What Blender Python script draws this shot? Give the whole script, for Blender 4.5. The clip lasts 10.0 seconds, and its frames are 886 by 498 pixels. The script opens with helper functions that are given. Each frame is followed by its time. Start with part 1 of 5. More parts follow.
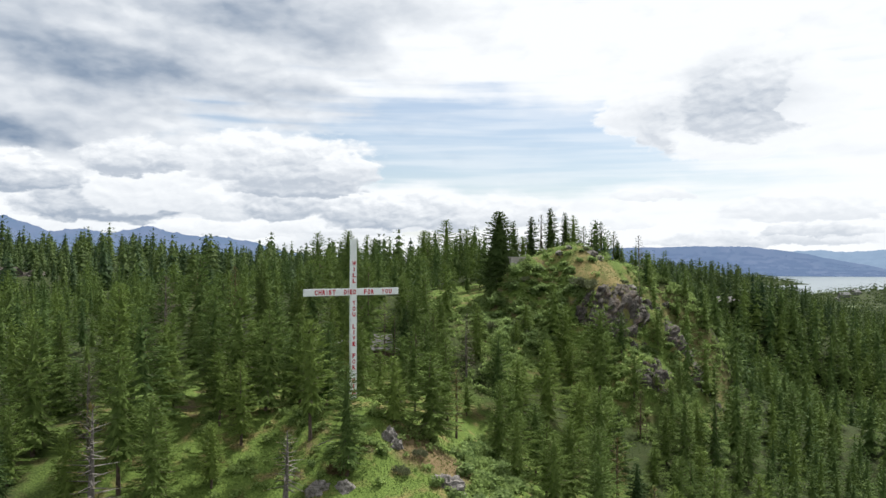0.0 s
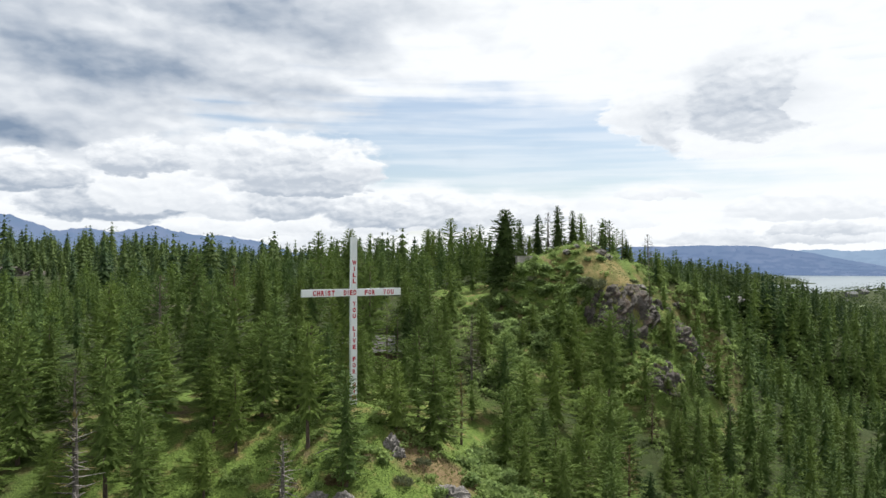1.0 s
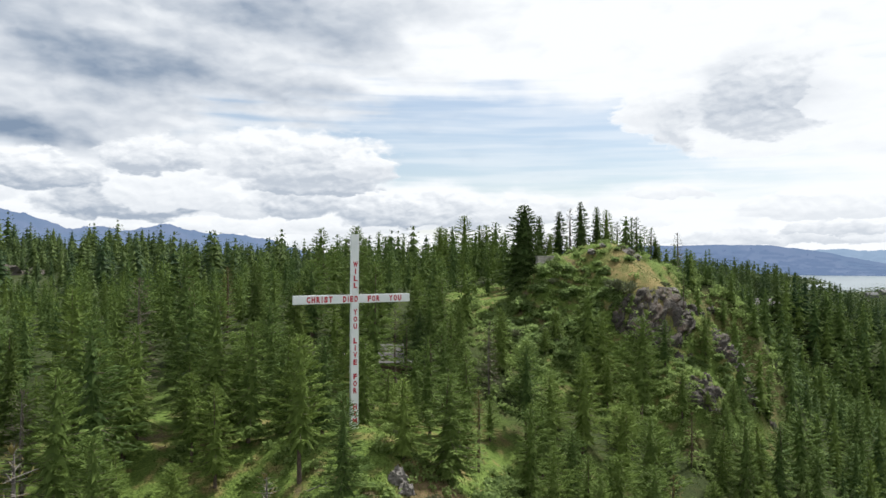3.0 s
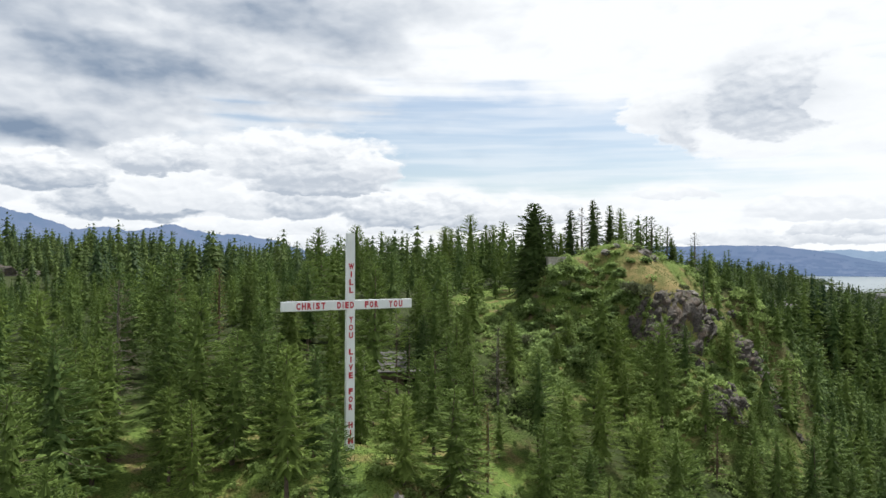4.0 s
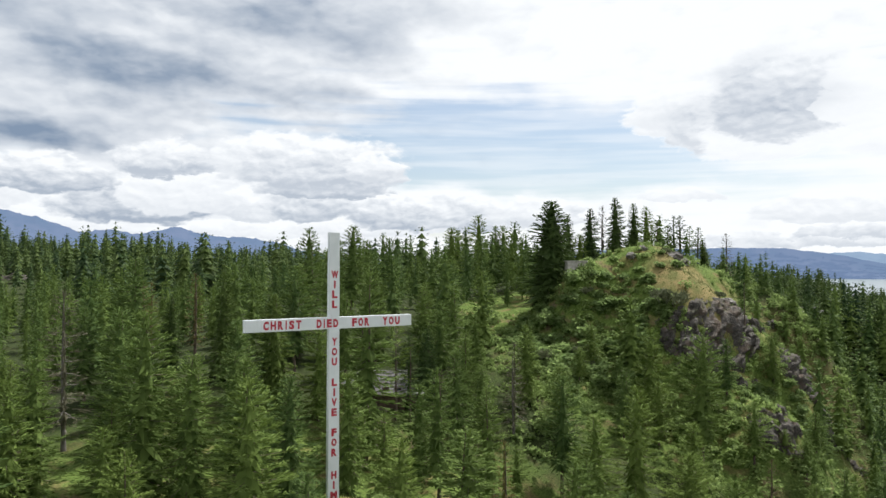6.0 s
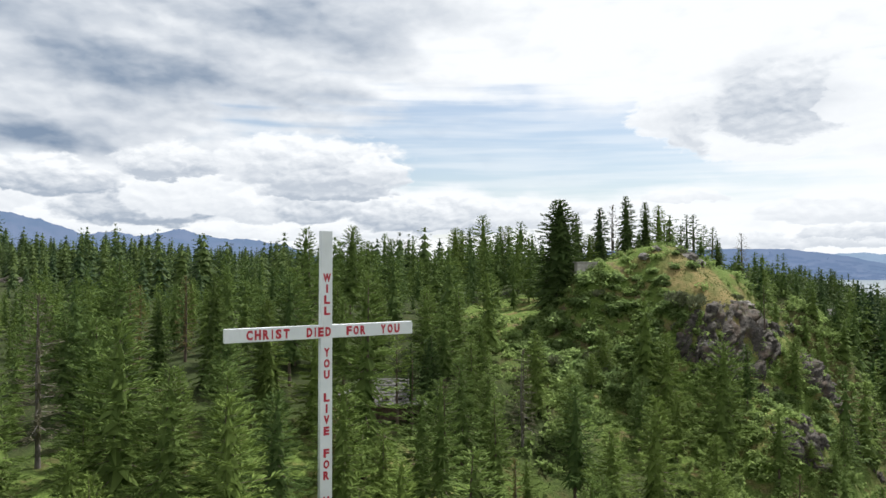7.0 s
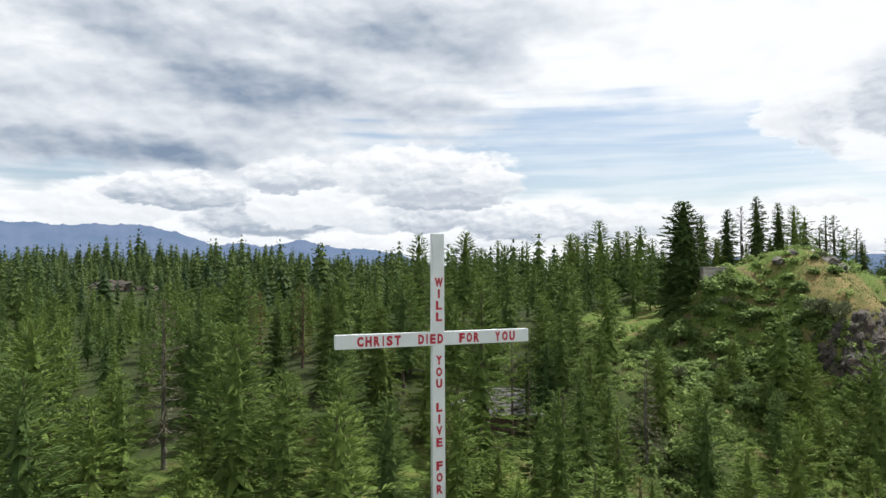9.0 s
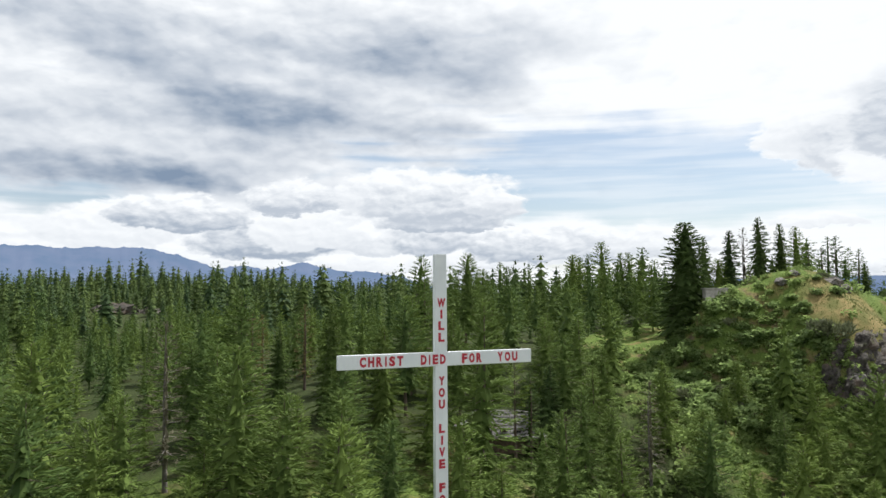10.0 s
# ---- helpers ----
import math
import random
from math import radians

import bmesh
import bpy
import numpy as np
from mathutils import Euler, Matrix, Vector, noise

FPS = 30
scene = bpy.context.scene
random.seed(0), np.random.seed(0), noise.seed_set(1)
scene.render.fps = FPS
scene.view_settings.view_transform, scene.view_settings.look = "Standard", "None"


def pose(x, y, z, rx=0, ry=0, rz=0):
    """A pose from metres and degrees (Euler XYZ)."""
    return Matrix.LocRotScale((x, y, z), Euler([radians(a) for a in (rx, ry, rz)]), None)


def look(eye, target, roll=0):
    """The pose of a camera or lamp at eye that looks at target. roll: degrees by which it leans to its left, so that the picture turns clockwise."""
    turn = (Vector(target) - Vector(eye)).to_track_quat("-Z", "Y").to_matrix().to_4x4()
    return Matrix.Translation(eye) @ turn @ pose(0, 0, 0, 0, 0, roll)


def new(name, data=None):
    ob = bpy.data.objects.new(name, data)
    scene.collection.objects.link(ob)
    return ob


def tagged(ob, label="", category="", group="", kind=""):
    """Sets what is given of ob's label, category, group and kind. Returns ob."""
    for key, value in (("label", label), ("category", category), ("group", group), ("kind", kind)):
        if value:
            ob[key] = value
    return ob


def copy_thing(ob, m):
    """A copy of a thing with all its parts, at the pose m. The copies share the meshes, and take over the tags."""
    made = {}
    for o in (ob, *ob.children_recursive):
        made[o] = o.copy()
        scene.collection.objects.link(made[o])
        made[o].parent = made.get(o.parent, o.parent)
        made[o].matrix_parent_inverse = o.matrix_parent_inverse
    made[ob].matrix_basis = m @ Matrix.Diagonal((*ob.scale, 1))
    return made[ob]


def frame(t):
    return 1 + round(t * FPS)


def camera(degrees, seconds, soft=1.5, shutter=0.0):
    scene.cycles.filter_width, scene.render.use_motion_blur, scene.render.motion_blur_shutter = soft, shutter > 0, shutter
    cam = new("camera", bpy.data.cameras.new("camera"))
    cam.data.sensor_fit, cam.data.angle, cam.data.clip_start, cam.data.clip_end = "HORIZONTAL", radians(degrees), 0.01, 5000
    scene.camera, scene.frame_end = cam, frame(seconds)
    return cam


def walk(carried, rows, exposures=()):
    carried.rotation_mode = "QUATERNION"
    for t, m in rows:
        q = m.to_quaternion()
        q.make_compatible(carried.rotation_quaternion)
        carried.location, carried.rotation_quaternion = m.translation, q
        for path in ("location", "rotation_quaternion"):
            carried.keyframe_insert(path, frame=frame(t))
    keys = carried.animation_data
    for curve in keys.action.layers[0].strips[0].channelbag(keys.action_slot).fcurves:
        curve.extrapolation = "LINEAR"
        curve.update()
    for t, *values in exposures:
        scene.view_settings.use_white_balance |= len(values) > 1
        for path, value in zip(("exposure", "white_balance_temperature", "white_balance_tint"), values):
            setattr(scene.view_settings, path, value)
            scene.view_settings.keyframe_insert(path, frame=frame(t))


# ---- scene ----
PATH = [
    (0, pose(12.44, -102.53, 19.11, 91.26, -0.00, 0.00)),
    (0.5, pose(12.56, -100.10, 19.02, 91.23, -0.07, 0.12)),
    (1, pose(12.47, -97.97, 19.13, 91.20, 0.01, 0.35)),
    (1.5, pose(12.57, -94.58, 19.00, 91.19, -0.09, 0.60)),
    (2, pose(12.41, -91.34, 19.12, 91.15, -0.11, 0.84)),
    (2.5, pose(12.10, -87.92, 19.33, 91.11, -0.12, 1.03)),
    (4, pose(11.66, -75.50, 19.65, 91.15, -0.15, 1.62)),
    (4.5, pose(11.45, -71.14, 19.74, 91.24, -0.19, 1.74)),
    (5, pose(11.37, -67.01, 19.90, 91.27, -0.14, 1.90)),
    (5.5, pose(11.23, -63.34, 19.98, 91.30, -0.12, 2.02)),
    (7, pose(10.77, -53.69, 20.06, 91.47, -0.01, 2.31)),
    (7.5, pose(10.59, -51.84, 19.96, 91.53, 0.06, 3.62)),
    (8, pose(10.40, -50.93, 19.84, 91.58, 0.04, 8.13)),
    (8.5, pose(10.46, -50.91, 19.80, 91.56, 0.14, 10.91)),
    (9, pose(10.42, -50.95, 19.76, 92.13, 0.24, 11.04)),
    (9.5, pose(10.40, -51.01, 19.65, 93.87, 0.34, 11.14)),
    (10, pose(10.41, -51.09, 19.61, 93.86, 0.35, 11.19)),
]
cam = camera(61.56, 10.0, soft=1.5)
walk(cam, PATH)

# ---------------------------------------------------------------- sky and light
def math_node(nt, op, a, b=None, c=None, clamp=False):
    n = nt.nodes.new("ShaderNodeMath")
    n.operation, n.use_clamp = op, clamp
    for i, v in enumerate((a, b, c)):
        if v is None:
            continue
        if isinstance(v, (int, float)):
            n.inputs[i].default_value = v
        else:
            nt.links.new(v, n.inputs[i])
    return n.outputs[0]


def noise_node(nt, vector, scale, detail=4.0, rough=0.55, color=False):
    n = nt.nodes.new("ShaderNodeTexNoise")
    n.inputs["Scale"].default_value, n.inputs["Detail"].default_value, n.inputs["Roughness"].default_value = scale, detail, rough
    if vector is not None:
        nt.links.new(vector, n.inputs["Vector"])
    return n.outputs["Color" if color else "Fac"]


def mix_color(nt, fac, a, b, blend="MIX"):
    n = nt.nodes.new("ShaderNodeMix")
    n.data_type, n.blend_type = "RGBA", blend
    ins = n.inputs
    for i, v in ((0, fac), (6, a), (7, b)):
        if isinstance(v, (int, float)):
            ins[i].default_value = v
        elif isinstance(v, tuple):
            ins[i].default_value = (*v, 1.0)[:4]
        else:
            nt.links.new(v, ins[i])
    return n.outputs[2]


def ramp(nt, fac, lo, hi):
    """0 below lo, 1 above hi, smooth between."""
    n = nt.nodes.new("ShaderNodeMapRange")
    n.interpolation_type = "SMOOTHSTEP"
    n.inputs[1].default_value, n.inputs[2].default_value = lo, hi
    nt.links.new(fac, n.inputs[0])
    return n.outputs[0]


SUN_AZ, SUN_EL = 46.0, 58.0
world = bpy.data.worlds.new("sky")
scene.world = world
world.use_nodes = True
nt = world.node_tree
nt.nodes.clear()
coord = nt.nodes.new("ShaderNodeTexCoord").outputs["Generated"]
sep = nt.nodes.new("ShaderNodeSeparateXYZ")
nt.links.new(coord, sep.inputs[0])
az = math_node(nt, "MULTIPLY", math_node(nt, "ARCTAN2", sep.outputs[0], sep.outputs[1]), 57.2958)
el = math_node(nt, "MULTIPLY", math_node(nt, "ARCSINE", sep.outputs[2]), 57.2958)
comb = nt.nodes.new("ShaderNodeCombineXYZ")
nt.links.new(math_node(nt, "MULTIPLY", az, 0.115), comb.inputs[0])
nt.links.new(math_node(nt, "MULTIPLY", el, 0.24), comb.inputs[1])
flat = comb.outputs[0]
warp = nt.nodes.new("ShaderNodeSeparateColor")
nt.links.new(noise_node(nt, flat, 1.7, 4.0, 0.5, True), warp.inputs[0])
az2 = math_node(nt, "ADD", az, math_node(nt, "MULTIPLY", math_node(nt, "SUBTRACT", warp.outputs[0], 0.5), 9.0))
el2 = math_node(nt, "ADD", el, math_node(nt, "MULTIPLY", math_node(nt, "SUBTRACT", warp.outputs[1], 0.5), 3.4))


def blobs(rows):
    """Sum of soft ellipses: azimuth, elevation, half width, half height (degrees), amount."""
    total = None
    for a, e, wa, we, amount in rows:
        u = math_node(nt, "MULTIPLY", math_node(nt, "SUBTRACT", az2, a), 0.75 / wa)
        v = math_node(nt, "MULTIPLY", math_node(nt, "SUBTRACT", el2, e), 0.68 / we)
        r2 = math_node(nt, "MULTIPLY_ADD", u, u, math_node(nt, "MULTIPLY", v, v))
        g = math_node(nt, "MULTIPLY", math_node(nt, "EXPONENT", math_node(nt, "MULTIPLY", r2, -1.0)), amount)
        total = g if total is None else math_node(nt, "ADD", total, g)
    return total


HIGH_CLOUDS = [(-23.0, 12.9, 6.0, 1.5, 1.0), (-28.5, 14.6, 5.5, 1.2, 0.6), (-13.5, 18.3, 7.5, 1.7, 0.95), (-11.4, 12.8, 3.6, 0.8, 0.6), (-32.0, 8.9, 5.0, 0.75, 1.0),
               (-39.5, 9.6, 6.0, 0.9, 0.95), (-31.6, 16.8, 5.0, 1.0, 0.45), (-38.0, 19.0, 8.0, 1.6, 0.6), (-7.4, 15.9, 3.5, 0.8, 0.4), (-37.0, 13.0, 5.0, 1.0, 0.35), (4.0, 18.9, 5.0, 0.7, 0.2)]
GAPS = [(-2.5, 10.2, 7.0, 1.9, 1.0), (6.5, 9.6, 7.5, 2.0, 1.0), (14.0, 9.0, 4.4, 1.7, 0.9), (-4.4, 7.7, 4.0, 0.8, 0.9), (-17.2, 10.6, 2.8, 0.7, 0.7), (4.0, 6.4, 6.0, 0.8, 0.5),
        (-39.2, 7.4, 4.8, 0.7, 1.1), (29.5, 13.4, 2.0, 2.3, 0.25), (-1.0, 2.6, 6.0, 0.6, 0.6), (22.0, 6.0, 13.0, 2.2, 0.3)]
# heaped clouds, far ones first: azimuth, elevation of the flat base, half width, height (degrees), grey of the base
HEAPS = [(-17.5, 2.5, 11.7, 1.1, 0.3), (-7.4, 2.7, 7.4, 0.95, 0.35), (-30.9, 2.6, 6.5, 3.2, 0.25), (-46.0, 3.0, 7.0, 2.6, 0.4), (22.7, 1.7, 7.8, 1.0, 0.55), (26.5, 2.3, 3.9, 1.0, 0.6), (25.9, 3.7, 5.2, 1.7, 0.35),
         (15.9, 5.0, 3.0, 0.9, 0.3), (13.5, 3.1, 3.0, 0.95, 0.2), (-4.8, 3.6, 5.0, 2.2, 0.9), (0.0, 3.5, 3.7, 2.5, 0.75), (5.2, 3.6, 4.1, 2.0, 0.5), (-24.5, 4.0, 5.4, 2.7, 1.0), (-16.3, 4.1, 2.6, 2.1, 0.5),
         (-12.3, 4.3, 3.5, 2.4, 0.85), (-11.3, 5.7, 5.2, 1.3, 0.85), (-35.0, 4.7, 5.0, 2.6, 0.3), (-21.9, 4.8, 4.1, 2.8, 0.35), (-30.7, 5.8, 5.0, 2.0, 0.95), (-22.7, 7.2, 3.7, 2.0, 0.8), (-15.1, 7.2, 4.3, 3.0, 0.5),
         (-11.3, 6.9, 6.5, 3.3, 0.75), (-7.2, 6.9, 2.6, 1.8, 0.55), (15.0, 10.6, 3.3, 3.0, 0.25), (17.3, 9.4, 2.7, 3.5, 0.5), (20.7, 8.4, 3.9, 2.6, 0.15), (23.0, 10.2, 6.4, 5.9, 0.1), (22.5, 10.7, 4.9, 4.9, 0.58), (26.4, 10.8, 1.9, 3.4, 0.1)]
grey = math_node(nt, "MULTIPLY", blobs(HIGH_CLOUDS), 0.80)


def shifted(v, d):
    n = nt.nodes.new("ShaderNodeVectorMath")
    n.operation = "ADD"
    n.inputs[1].default_value = d
    nt.links.new(v, n.inputs[0])
    return n.outputs[0]


def billow(v, scale, detail):
    """Rounded, cauliflower-like lumps, about 0 to 1."""
    n = nt.nodes.new("ShaderNodeTexVoronoi")
    n.feature = "SMOOTH_F1"
    n.normalize = True
    n.inputs["Scale"].default_value, n.inputs["Detail"].default_value, n.inputs["Roughness"].default_value = scale, detail, 0.62
    n.inputs["Lacunarity"].default_value, n.inputs["Smoothness"].default_value = 2.2, 0.45
    nt.links.new(v, n.inputs["Vector"])
    return math_node(nt, "MULTIPLY_ADD", n.outputs["Distance"], -1.6, 1.0)


# the rest of the sky carries the same broken cloud, shaped by noise alone
swirl = nt.nodes.new("ShaderNodeVectorMath")
swirl.operation = "MULTIPLY_ADD"
nt.links.new(noise_node(nt, flat, 3.0, 4.0, 0.55, True), swirl.inputs[0])
swirl.inputs[1].default_value = (0.22, 0.16, 0.0)
nt.links.new(flat, swirl.inputs[2])
curl = swirl.outputs[0]
wisps = noise_node(nt, curl, 1.4, 4.0, 0.5)
soft = noise_node(nt, curl, 2.6, 3.0, 0.45)
lit_soft = noise_node(nt, shifted(curl, (0.05, 0.12, 0.0)), 2.6, 3.0, 0.45)
puffs = noise_node(nt, curl, 4.6, 6.0, 0.58)
lit_puffs = noise_node(nt, shifted(curl, (0.03, 0.075, 0.0)), 4.6, 6.0, 0.58)
lumps = billow(curl, 3.6, 2.0)
lit_lumps = billow(shifted(curl, (0.02, 0.07, 0.0)), 3.6, 2.0)
# sides turned up to the sun are bright, undersides grey
side = math_node(nt, "SUBTRACT", lit_puffs, puffs)
under = math_node(nt, "SUBTRACT", lit_lumps, lumps)
hang = math_node(nt, "MULTIPLY", math_node(nt, "SUBTRACT", lit_soft, soft), 1.0)
clear = ramp(nt, az, -14.0, 6.0)
for field, mean, gain in ((wisps, 0.46, 1.1), (soft, 0.5, 0.4), (puffs, 0.5, 0.16)):
    grey = math_node(nt, "ADD", grey, math_node(nt, "MULTIPLY", math_node(nt, "SUBTRACT", field, mean), gain))
grey = math_node(nt, "ADD", grey, math_node(nt, "MULTIPLY_ADD", clear, -0.21, 0.13))
shade_gain = math_node(nt, "MULTIPLY_ADD", clear, -0.75, 1.0)
grey = math_node(nt, "ADD", grey, math_node(nt, "MULTIPLY", math_node(nt, "MULTIPLY_ADD", side, 0.25, hang), shade_gain))
streak_c = nt.nodes.new("ShaderNodeCombineXYZ")
nt.links.new(math_node(nt, "MULTIPLY", az, 0.045), streak_c.inputs[0])
nt.links.new(math_node(nt, "MULTIPLY_ADD", az, 0.006, math_node(nt, "MULTIPLY", el, 0.75)), streak_c.inputs[1])
streaks = noise_node(nt, streak_c.outputs[0], 1.6, 5.0, 0.5)
gap = math_node(nt, "ADD", blobs(GAPS), math_node(nt, "MULTIPLY", math_node(nt, "SUBTRACT", wisps, 0.5), -0.7))
gap = ramp(nt, math_node(nt, "ADD", gap, math_node(nt, "MULTIPLY", math_node(nt, "SUBTRACT", streaks, 0.5), -1.1)), 0.15, 0.95)
# crisp billows along the edges of the heaps
fine = nt.nodes.new("ShaderNodeSeparateColor")
nt.links.new(noise_node(nt, curl, 3.2, 6.0, 0.6, True), fine.inputs[0])
az3 = math_node(nt, "ADD", az, math_node(nt, "MULTIPLY", math_node(nt, "SUBTRACT", fine.outputs[0], 0.5), 4.5))
el3 = math_node(nt, "ADD", el, math_node(nt, "MULTIPLY", math_node(nt, "SUBTRACT", fine.outputs[1], 0.5), 1.7))
edge = math_node(nt, "MULTIPLY", math_node(nt, "ADD", math_node(nt, "SUBTRACT", lumps, 0.5), math_node(nt, "SUBTRACT", puffs, 0.5)), 0.75)
relief = math_node(nt, "MULTIPLY_ADD", under, -0.7, math_node(nt, "MULTIPLY", side, -1.5))


def between(value, a, b, to_a, to_b, kind="SMOOTHSTEP"):
    n = nt.nodes.new("ShaderNodeMapRange")
    n.interpolation_type = kind
    for k, v in zip((1, 2, 3, 4), (a, b, to_a, to_b)):
        n.inputs[k].default_value = v
    nt.links.new(value, n.inputs[0])
    return n.outputs[0]


def blend(f, a, b):
    n = nt.nodes.new("ShaderNodeMix")
    for k, v in ((0, f), (2, a), (3, b)):
        nt.links.new(v, n.inputs[k])
    return n.outputs[0]


cover = None
for a, base, half, high, dark in HEAPS:
    u = math_node(nt, "MULTIPLY_ADD", az3, 0.92 / half, -a * 0.92 / half)
    v = math_node(nt, "MULTIPLY_ADD", el3, 0.95 / high, -base * 0.95 / high)
    deep = math_node(nt, "MAXIMUM", v, math_node(nt, "MULTIPLY", v, -2.6))
    far_out = math_node(nt, "MULTIPLY_ADD", u, u, math_node(nt, "MULTIPLY", deep, deep))
    body = between(math_node(nt, "SUBTRACT", far_out, edge), 0.60, 1.0, 1.0, 0.0)
    shade = between(math_node(nt, "ADD", v, relief), -0.30, 0.78, dark, 0.0, "LINEAR")
    grey = blend(body, grey, shade)
    cover = body if cover is None else math_node(nt, "MAXIMUM", cover, body)
gap = math_node(nt, "MULTIPLY", gap, math_node(nt, "SUBTRACT", 1.0, cover))
SHADES = [(23.2, 11.9, 3.4, 1.0, 0.3), (20.4, 13.9, 1.7, 0.9, 0.3), (17.6, 10.9, 2.2, 0.8, 0.25), (25.5, 14.2, 1.6, 0.6, 0.12)]
grey = between(math_node(nt, "ADD", grey, blobs(SHADES)), 0.05, 1.28, 0.0, 1.0, "LINEAR")
cloud_color = mix_color(nt, grey, (0.945, 0.972, 1.0), (0.225, 0.30, 0.415))
sky = nt.nodes.new("ShaderNodeTexSky")
sky.sky_type, sky.sun_disc = "NISHITA", False
sky.sun_elevation, sky.sun_rotation = radians(SUN_EL), radians(SUN_AZ)
bg_sky, bg_cloud, bg_mix = nt.nodes.new("ShaderNodeBackground"), nt.nodes.new("ShaderNodeBackground"), nt.nodes.new("ShaderNodeMixShader")
nt.links.new(sky.outputs[0], bg_sky.inputs[0])
bg_sky.inputs[1].default_value = 0.080
nt.links.new(cloud_color, bg_cloud.inputs[0])
bg_cloud.inputs[1].default_value = 0.69
nt.links.new(math_node(nt, "MULTIPLY", gap, between(streaks, 0.36, 0.64, 0.82, 0.52)), bg_mix.inputs[0])
nt.links.new(bg_cloud.outputs[0], bg_mix.inputs[1])
nt.links.new(bg_sky.outputs[0], bg_mix.inputs[2])
nt.links.new(bg_mix.outputs[0], nt.nodes.new("ShaderNodeOutputWorld").inputs[0])

sun_data = bpy.data.lights.new("sun", "SUN")
sun_data.energy, sun_data.angle, sun_data.color = 5.0, radians(3.5), (1.0, 0.97, 0.91)
sun = new("sun", sun_data)
_d = Vector((math.sin(radians(SUN_AZ)) * math.cos(radians(SUN_EL)), math.cos(radians(SUN_AZ)) * math.cos(radians(SUN_EL)), math.sin(radians(SUN_EL))))
sun.matrix_world = look(_d * 200, (0, 0, 0))
scene.view_settings.exposure = 0.6


# ---------------------------------------------------------------- materials
def material(name):
    m = bpy.data.materials.new(name)
    m.use_nodes = True
    t = m.node_tree
    t.nodes.clear()
    out = t.nodes.new("ShaderNodeOutputMaterial")
    p = t.nodes.new("ShaderNodeBsdfPrincipled")
    t.links.new(p.outputs[0], out.inputs[0])
    return m, t, p, out


def position(t):
    return t.nodes.new("ShaderNodeNewGeometry").outputs["Position"]


def object_coord(t):
    return t.nodes.new("ShaderNodeTexCoord").outputs["Object"]


def bump(t, p, height, strength=0.4, distance=0.1):
    b = t.nodes.new("ShaderNodeBump")
    b.inputs["Strength"].default_value, b.inputs["Distance"].default_value = strength, distance
    t.links.new(height, b.inputs["Height"])
    t.links.new(b.outputs[0], p.inputs["Normal"])


def foliage(name, dark, light, translucent=0.24, per_object=True, tone=1.0):
    m, t, p, out = material(name)
    geo = t.nodes.new("ShaderNodeNewGeometry")
    col = mix_color(t, geo.outputs["Random Per Island"], dark, light)
    if per_object:
        r = t.nodes.new("ShaderNodeObjectInfo").outputs["Random"]
    else:
        flatten = t.nodes.new("ShaderNodeVectorMath")
        flatten.operation = "MULTIPLY"
        flatten.inputs[1].default_value = (1, 1, 0)
        t.links.new(geo.outputs["Position"], flatten.inputs[0])
        cells = t.nodes.new("ShaderNodeTexVoronoi")
        cells.inputs["Scale"].default_value = 0.19
        t.links.new(flatten.outputs[0], cells.inputs["Vector"])
        pick = t.nodes.new("ShaderNodeSeparateColor")
        t.links.new(cells.outputs["Color"], pick.inputs[0])
        r = pick.outputs[0]
    warm = mix_color(t, 0.42 * tone, col, (0.138, 0.180, 0.034))
    cool = mix_color(t, 0.45 * tone, col, (0.016, 0.036, 0.017))
    col = mix_color(t, r, cool, warm)
    t.links.new(col, p.inputs["Base Color"])
    p.inputs["Roughness"].default_value = 0.62
    p.inputs["Specular IOR Level"].default_value = 0.06
    tr = t.nodes.new("ShaderNodeBsdfTranslucent")
    t.links.new(col, tr.inputs[0])
    mx = t.nodes.new("ShaderNodeMixShader")
    mx.inputs[0].default_value = translucent
    t.links.new(p.outputs[0], mx.inputs[1])
    t.links.new(tr.outputs[0], mx.inputs[2])
    t.links.new(mx.outputs[0], out.inputs[0])
    return m


PINE = foliage("pine_needles", (0.066, 0.111, 0.028), (0.166, 0.241, 0.066))
FIR = foliage("fir_needles", (0.038, 0.068, 0.023), (0.082, 0.126, 0.038))
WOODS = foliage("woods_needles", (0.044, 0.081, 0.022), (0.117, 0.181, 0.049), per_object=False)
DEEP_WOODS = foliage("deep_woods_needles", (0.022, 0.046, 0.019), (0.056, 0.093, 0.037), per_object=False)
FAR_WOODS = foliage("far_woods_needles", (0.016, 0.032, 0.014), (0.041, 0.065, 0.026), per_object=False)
BUSH = foliage("bush_leaves", (0.121, 0.183, 0.064), (0.266, 0.357, 0.141), 0.62, tone=0.3)
BUSH_LOW = foliage("scrub_leaves", (0.133, 0.194, 0.061), (0.283, 0.375, 0.134), 0.62, False, 0.3)
GREY_BUSH = foliage("grey_bush_twigs", (0.071, 0.083, 0.049), (0.128, 0.139, 0.083), tone=0.2)
GREY_NEEDLES = foliage("grey_needles", (0.068, 0.062, 0.044), (0.136, 0.124, 0.092), tone=0.25)
DRY = foliage("dry_needles", (0.098, 0.056, 0.030), (0.180, 0.112, 0.068))
GRASS_BLADES = foliage("grass_blades", (0.041, 0.065, 0.016), (0.093, 0.116, 0.032), per_object=False)


